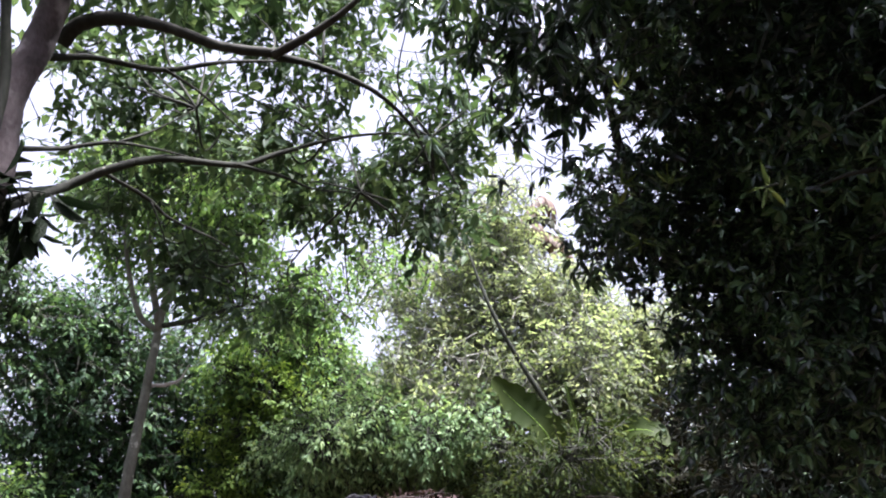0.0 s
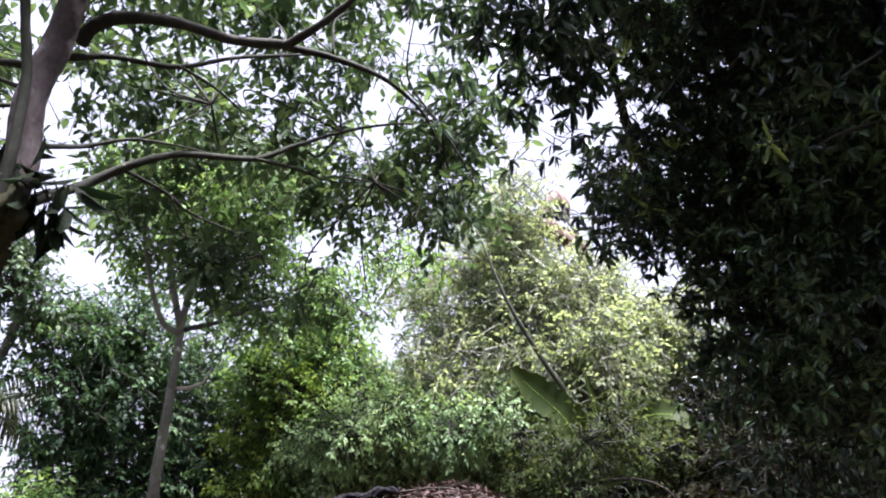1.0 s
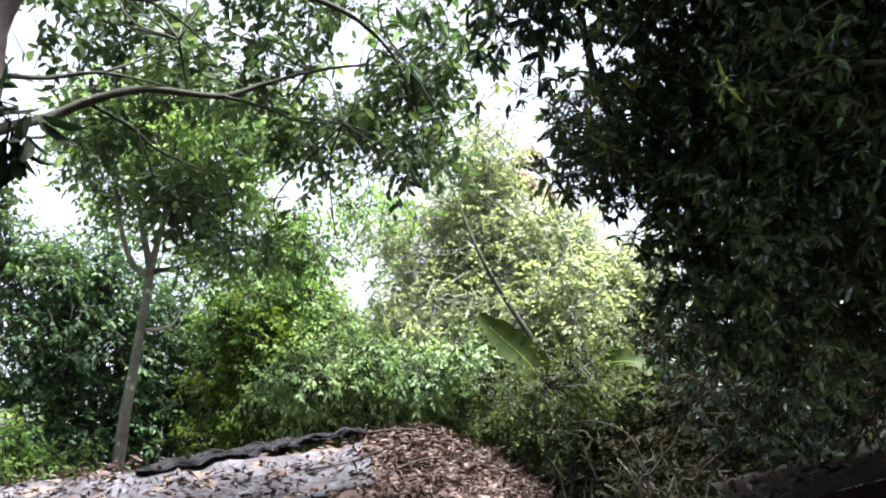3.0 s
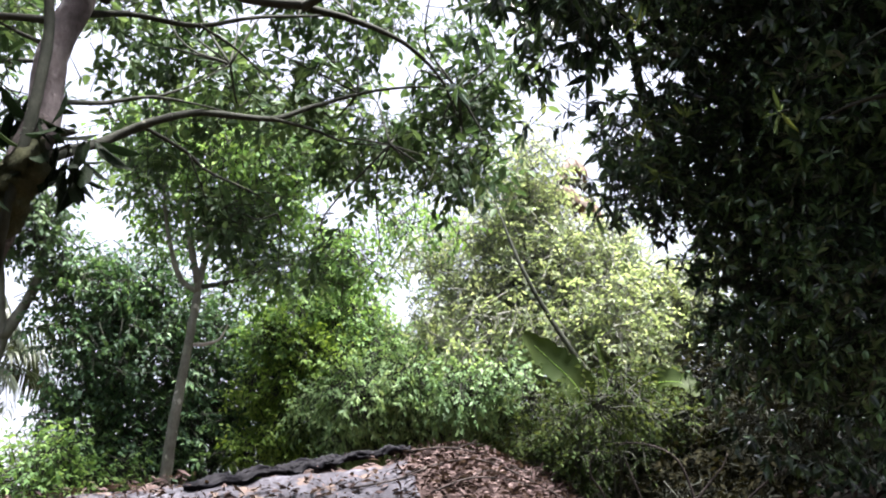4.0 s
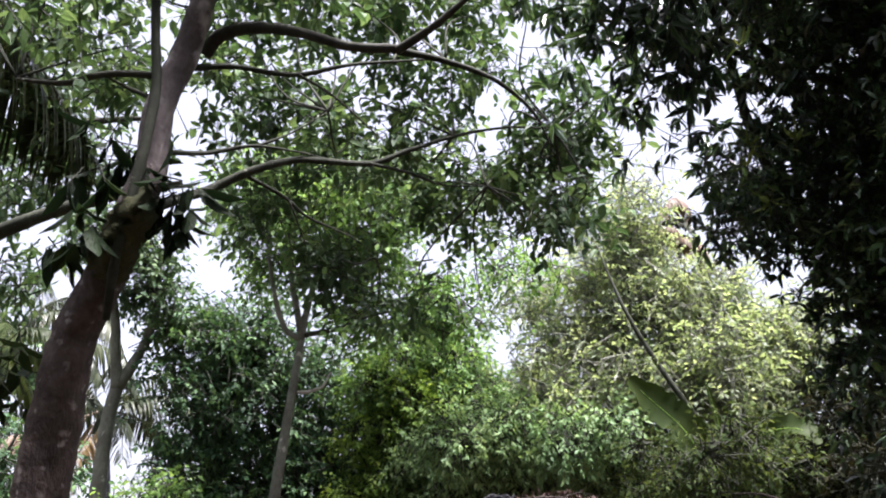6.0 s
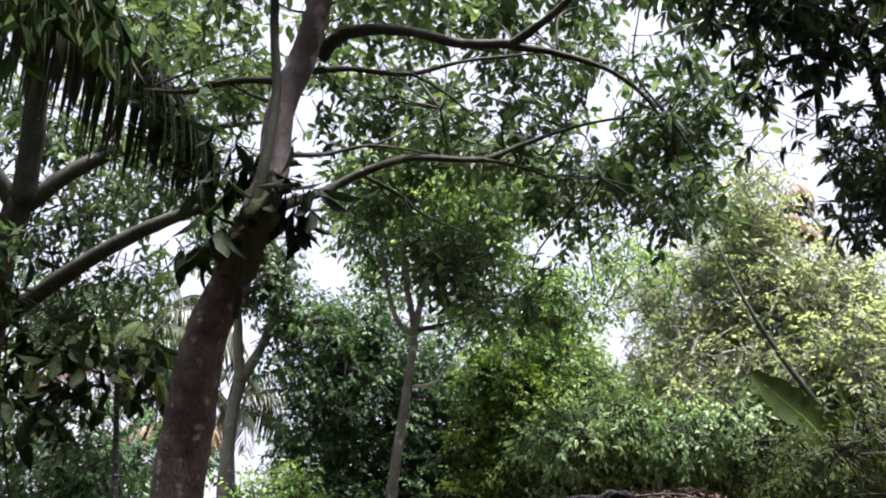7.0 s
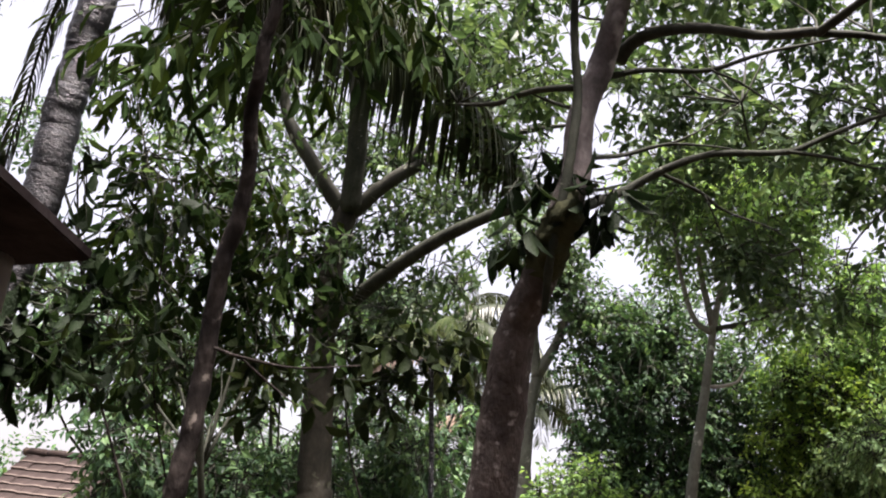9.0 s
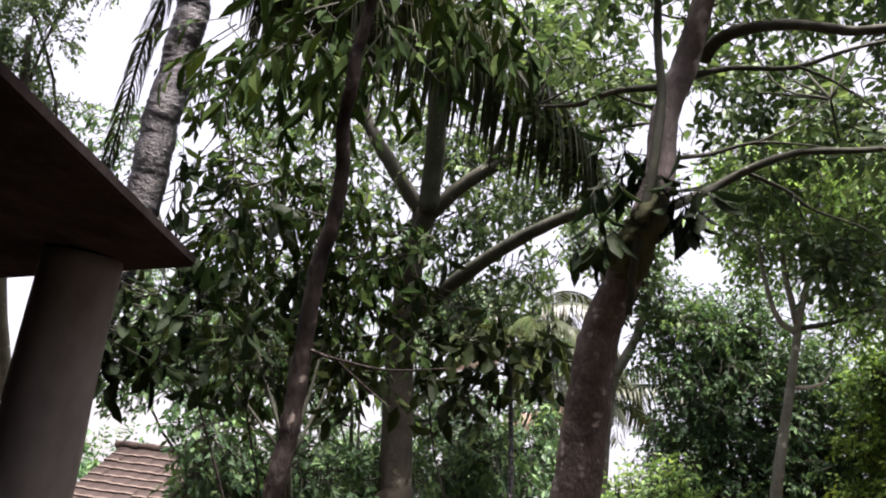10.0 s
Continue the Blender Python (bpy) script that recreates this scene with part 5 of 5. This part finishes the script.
def sheet(name, x0, x1, lo, hi, lift, material, label, seed, fold=0.012):
    """A wrinkled plastic sheet laid over the roof beside the ridge."""
    rng = np.random.default_rng(seed)
    n, m = 60, 16
    s, t = np.meshgrid(np.linspace(0, 1, n), np.linspace(0, 1, m))
    x = x0 + (x1 - x0) * s
    y = 7.85 - (lo(s) * (1 - t) + hi(s) * t)
    ripple = sum(a * np.sin(s * f + t * g + rng.random() * 6) for a, f, g in ((0.4, 7, 9), (0.3, 13, 4), (0.25, 31, 7), (0.2, 53, 11)))
    z = roof_z(x, y) + lift + (0.012 + 0.5 * fold) * ripple + fold * np.sin(t * 17 + s * 5 + 2 * np.sin(s * 8)) + 0.005 * rng.standard_normal(s.shape)
    v = np.stack([x, y, z], -1).reshape(-1, 3)
    i, j = np.meshgrid(np.arange(m - 1), np.arange(n - 1), indexing="ij")
    a = (i * n + j).ravel()
    ob = tagged(new(name, mesh_of(name, v, np.stack([a, a + 1, a + n + 1, a + n], -1), material)), label, "tarpaulin")
    mod = ob.modifiers.new("thickness", "SOLIDIFY")
    mod.thickness = 0.006
    return ob


sheet("tarpaulin", -3.6, 0.9, lambda s: 1.5 - 0.5 * s, lambda s: 0.15 + 0.1 * np.sin(s * 9), 0.05, TARP_GREY, "weathered grey tarpaulin spread over the hut roof", 1)
for n, (x0, x1, low, high) in enumerate(((-0.95, 0.25, 0.30, 0.12), (-0.55, 0.62, 0.19, 0.05), (-0.10, 0.95, 0.11, 0.0))):
    sheet("plastic_sheet", x0, x1, lambda s: low - 0.55 * low * s + 0.05 * np.sin(s * 19 + n), lambda s: high + 0.05 * np.sin(s * 23 + 2 * n), 0.085, TARP_BLACK, "crumpled black plastic sheet along the roof ridge", 2 + n, 0.022)

rng = np.random.default_rng(9)
count = 24000
px, py = rng.uniform(-5.5, 3.2, count), 7.85 - rng.random(count) ** 1.2 * 1.9
bare = (px > -0.85) & (px < 0.9) & (py > 7.45)
keep = ((px > 0.75) | (rng.random(count) < 0.22)) & ~(bare & (rng.random(count) < 0.9))
px, py = px[keep], py[keep]
base = np.stack([px, py, roof_z(px, py) + 0.03 + 0.05 * rng.random(len(px)) + 0.04 * (px < 0.6)], -1)
way = rng.standard_normal((len(px), 3)) * np.array([1, 1, 0.35])
face = rng.standard_normal((len(px), 3)) * 0.5 + np.array([0, 0, 1.0])
size = 0.045 + 0.08 * rng.random(len(px)) ** 1.5
tagged(new("dry_leaves", mesh_of("dry_leaves", *small_leaf_mesh(base, way, face, size, size * 0.32), LEAF_DRY, False)), "fallen dry brown leaves on the hut roof", "leaves", kind="stuff")

rng = np.random.default_rng(31)
for x0, x1, y0, y1 in ((0.9, 2.3, 7.75, 7.35), (1.3, 2.6, 7.5, 7.0), (0.4, 1.6, 7.1, 7.45), (1.0, 2.0, 6.9, 7.2)):
    stick = thing("fallen_branch", (x0, y0, float(roof_z(x0, y0))), "thin dry branch lying on the hut roof", "branch", "branches on the roof")
    way = [(x0 + (x1 - x0) * f, y0 + (y1 - y0) * f + rng.normal(0, 0.03)) for f in (0, 0.3, 0.65, 1)]
    limb("stem", [(x, y, float(roof_z(x, y)) + 0.09) for x, y in way], [0.009, 0.008, 0.006, 0.003], BARK_POLE, stick, sides=7)
    x, y = way[1]
    limb("twig", [(x, y, float(roof_z(x, y)) + 0.09), (x + 0.2, y + 0.1, float(roof_z(x + 0.2, y + 0.1)) + 0.11), (x + 0.4, y + 0.14, float(roof_z(x + 0.4, y + 0.14)) + 0.1)], [0.005, 0.004, 0.002], BARK_POLE, stick, sides=6)

# ---- house: eave slab on a column ----
house = thing("house", (-2.9, 1.0, 0), "house with a dark projecting eave on a plastered column", "house")


def slab(name, outline, z0, z1, material, parent, label=""):
    bm = bmesh.new()
    low = [bm.verts.new((x, y, z0)) for x, y in outline]
    face = bm.faces.new(low)
    up = bmesh.ops.extrude_face_region(bm, geom=[face])
    bmesh.ops.translate(bm, vec=(0, 0, z1 - z0), verts=[v for v in up["geom"] if isinstance(v, bmesh.types.BMVert)])
    bmesh.ops.recalc_face_normals(bm, faces=bm.faces[:])
    bmesh.ops.bevel(bm, geom=bm.edges[:], offset=0.008, segments=2, affect="EDGES")
    return part(name, bm, material, parent, label)


slab("eave_slab", [(-2.30, 1.92), (-0.97, -1.15), (-6.2, -1.15), (-7.06, 2.25)], 2.44, 2.48, SOFFIT, house, "dark concrete eave slab")
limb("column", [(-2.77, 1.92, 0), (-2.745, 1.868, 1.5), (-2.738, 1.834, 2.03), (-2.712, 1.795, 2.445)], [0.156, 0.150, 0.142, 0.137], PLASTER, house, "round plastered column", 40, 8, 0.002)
# Unseen from here down: walls and roofs added to block sky light.
part("wall", box_bm(-7.0, -1.4, 0, 6.0, -1.18, 6.4), UNSEEN_WALL, house, "unseen dark wall that blocks light from behind")
# Added out of view to keep light off the column's left side.
part("shade_block", box_bm(-7.0, -1.17, 0, -3.1, 1.3, 2.43), UNSEEN_WALL, house, "unseen block that shades the column")
part("shade_side_wall", box_bm(5.8, -7.0, 0, 6.0, -1.4, 6.4), UNSEEN_WALL, house)
part("roof", box_bm(-7.4, -7.2, 6.4, 6.4, -0.5, 6.6), CONCRETE, house, "unseen flat roof that blocks light")
slab("shade_roof", [(-7.0, -1.17), (5.6, -1.17), (5.6, 1.1), (-0.9, 1.1), (-1.5, 0.8), (-2.2, 0.3), (-7.0, -0.9)], 3.0, 3.12, SOFFIT, house, "unseen dark roof that blocks light overhead")

# ---- low lean-to and bare stems in the undergrowth ----
lean = thing("lean_to", (3.0, 4.4, 0), "low lean-to with a grey roof sheet strewn with debris", "shed")
CORNERS = [(2.84, 5.32, 1.85), (3.65, 3.99, 2.10), (2.69, 2.99, 1.84), (2.15, 3.76, 1.66)]
bm = bmesh.new()
bm.faces.new([bm.verts.new(c) for c in CORNERS])
bmesh.ops.solidify(bm, geom=bm.faces[:], thickness=0.04)
part("roof_sheet", bm, DARK_SHEET, lean, "old grey roof sheet")
for cx, cy, cz in CORNERS[1:]:
    limb("post", [(cx + 0.1, cy + 0.1, 0), (cx + 0.1, cy + 0.1, cz)], [0.04, 0.035], BARK_DARK, lean, sides=8)
# Black wall added in place of the deep shade beneath the roof sheet.
bm = bmesh.new()
(ax, ay, az), (bx, by, bz) = CORNERS[3], CORNERS[2]
bm.faces.new([bm.verts.new(v) for v in ((ax, ay + 0.03, 0), (bx, by + 0.03, 0), (bx, by + 0.03, bz - 0.01), (ax, ay + 0.03, az - 0.01))])
bmesh.ops.solidify(bm, geom=bm.faces[:], thickness=0.05)
part("wall", bm, SOFFIT, lean, "black wall standing in for the shade under the sheet")
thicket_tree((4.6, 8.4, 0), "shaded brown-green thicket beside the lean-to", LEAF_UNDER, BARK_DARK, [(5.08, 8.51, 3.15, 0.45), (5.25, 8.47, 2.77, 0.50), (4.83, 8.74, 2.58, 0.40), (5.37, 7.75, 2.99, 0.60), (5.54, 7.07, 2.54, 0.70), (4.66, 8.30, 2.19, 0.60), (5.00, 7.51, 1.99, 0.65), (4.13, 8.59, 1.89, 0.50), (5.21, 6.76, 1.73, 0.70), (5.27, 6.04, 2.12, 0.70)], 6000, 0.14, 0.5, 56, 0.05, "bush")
rng = np.random.default_rng(17)
u, w = rng.random((2, 300))
c = [np.array(v) for v in CORNERS]
spot = (c[0] * (1 - u[:, None]) + c[1] * u[:, None]) * (1 - w[:, None]) + (c[3] * (1 - u[:, None]) + c[2] * u[:, None]) * w[:, None]
size = 0.035 + 0.05 * rng.random(300)
litter = small_leaf_mesh(spot + np.array([0, 0, 0.05]), rng.standard_normal((300, 3)) * (1, 1, 0.4), rng.standard_normal((300, 3)) * 0.5 + (0, 0, 1.0), size, size * 0.35)
tagged(new("dry_leaves", mesh_of("dry_leaves", *litter, LEAF_DRY, False)), "fallen dry leaves on the lean-to roof", "leaves", kind="stuff")
scrub = thing("shrub", (2.9, 6.2, 0), "bare arching dark stems of a shrub", "shrub")
for path in ([(2.51, 6.57, 1.76), (2.55, 6.55, 1.94), (2.50, 6.55, 2.12), (2.49, 6.65, 2.30)], [(2.75, 5.59, 1.70), (2.85, 5.53, 1.89), (2.98, 5.46, 2.03), (3.10, 5.38, 2.10)], [(2.83, 6.22, 1.72), (2.82, 6.21, 1.95), (2.73, 6.23, 2.24), (2.55, 6.30, 2.36), (2.31, 6.39, 2.38)], [(2.68, 6.07, 1.73), (2.78, 6.01, 1.97), (2.92, 5.93, 2.16), (2.97, 5.90, 2.25)], [(2.39, 6.82, 1.77), (2.26, 6.85, 2.20), (2.33, 6.80, 2.39)]):
    x, y, z = path[0]
    limb("stem", [(x, y, 0), *path], [0.012, 0.011, 0.009, 0.007, 0.003], BARK_POLE, scrub, sides=8)

# ---- tile-roofed shed ----
shed = thing("shed", (-8.83, 8.24, 0), "small shed with a weathered clay tile roof", "shed")
RIDGE = Vector((-7.94, 8.41, 2.36))
along = Vector((-0.995, -0.10, 0))
across = Vector((0.10, -0.995, 0))
PITCHED = radians(43)
down = across * math.cos(PITCHED) - Vector((0, 0, math.sin(PITCHED)))
flat = Matrix((along, down, along.cross(down) * (1 if along.cross(down).z > 0 else -1))).transposed().to_4x4()
back = -across * math.cos(PITCHED) - Vector((0, 0, math.sin(PITCHED)))
flat_back = Matrix((along, back, along.cross(back) * (1 if along.cross(back).z > 0 else -1))).transposed().to_4x4()
part("roof_bed", box_bm(0.02, 0, -0.06, 1.40, 1.6, -0.03, 0), CONCRETE, shed, "", Matrix.Translation(RIDGE) @ flat)
part("roof_back", box_bm(0, 0, -0.06, 1.43, 1.6, 0.0, 0.005), TILE, shed, "", Matrix.Translation(RIDGE) @ flat_back)
for sgn in (1, -1):
    a0 = RIDGE + along * 0.12 + across * sgn * 0.9
    a1 = a0 + along * 1.18
    inn = -across * sgn * 0.12
    slab("wall", [tuple(v[:2]) for v in (a0, a1, a1 + inn, a0 + inn)], 0, 1.25, CONCRETE, shed)
bm = bmesh.new()
g0 = RIDGE + along * 0.1
corner = [bm.verts.new((p.x, p.y, z)) for p, z in ((g0 + across * 0.9, 0), (g0 + across * 0.9, 1.28), (g0, 2.28), (g0 - across * 0.9, 1.28), (g0 - across * 0.9, 0))]
bm.faces.new(corner)
bmesh.ops.solidify(bm, geom=bm.faces[:], thickness=0.1)
part("gable_wall", bm, TILE, shed, "dark weathered boarded gable")


def tile_mesh():
    """A clay tile: an arched strip, thick and paler at its lower end."""
    bm = bmesh.new()
    prof = [(0.0, 0.008), (0.05, 0.013), (0.1, 0.015), (0.15, 0.013), (0.2, 0.009), (0.235, 0.007)]
    rows = [[bm.verts.new((x, y, z + lift)) for x, z in prof] for y, lift in ((0, 0.0), (0.172, 0.024), (0.2, 0.027))]
    low = [bm.verts.new((x, 0.2, z)) for x, z in prof]
    for k in range(len(prof) - 1):
        bm.faces.new((rows[0][k], rows[0][k + 1], rows[1][k + 1], rows[1][k]))
        bm.faces.new((rows[1][k], rows[1][k + 1], rows[2][k + 1], rows[2][k])).material_index = 1
        bm.faces.new((rows[2][k], rows[2][k + 1], low[k + 1], low[k]))
    me = bpy.data.meshes.new("tile")
    bm.to_mesh(me)
    bm.free()
    me.materials.append(TILE)
    me.materials.append(TILE_EDGE)
    return me


shared_tile = tile_mesh()
rng = np.random.default_rng(12)
for r in range(11):
    for c in range(6):
        ob = new("tile", shared_tile)
        ob.parent = shed
        wob = Matrix.Rotation(rng.normal(0, 0.012), 4, "Z") @ Matrix.Translation((rng.normal(0, 0.004), rng.normal(0, 0.006), abs(rng.normal(0, 0.003))))
        ob.matrix_basis = Matrix.Translation(RIDGE - shed.location) @ flat @ Matrix.Translation((0.235 * c, 0.142 * r, -0.025)) @ wob
for c in range(4):
    limb("ridge_tile", [RIDGE + along * (0.372 * c), RIDGE + along * (0.372 * c + 0.38)], [0.055, 0.05], TILE, shed, sides=10, per=2, lump=0.02)
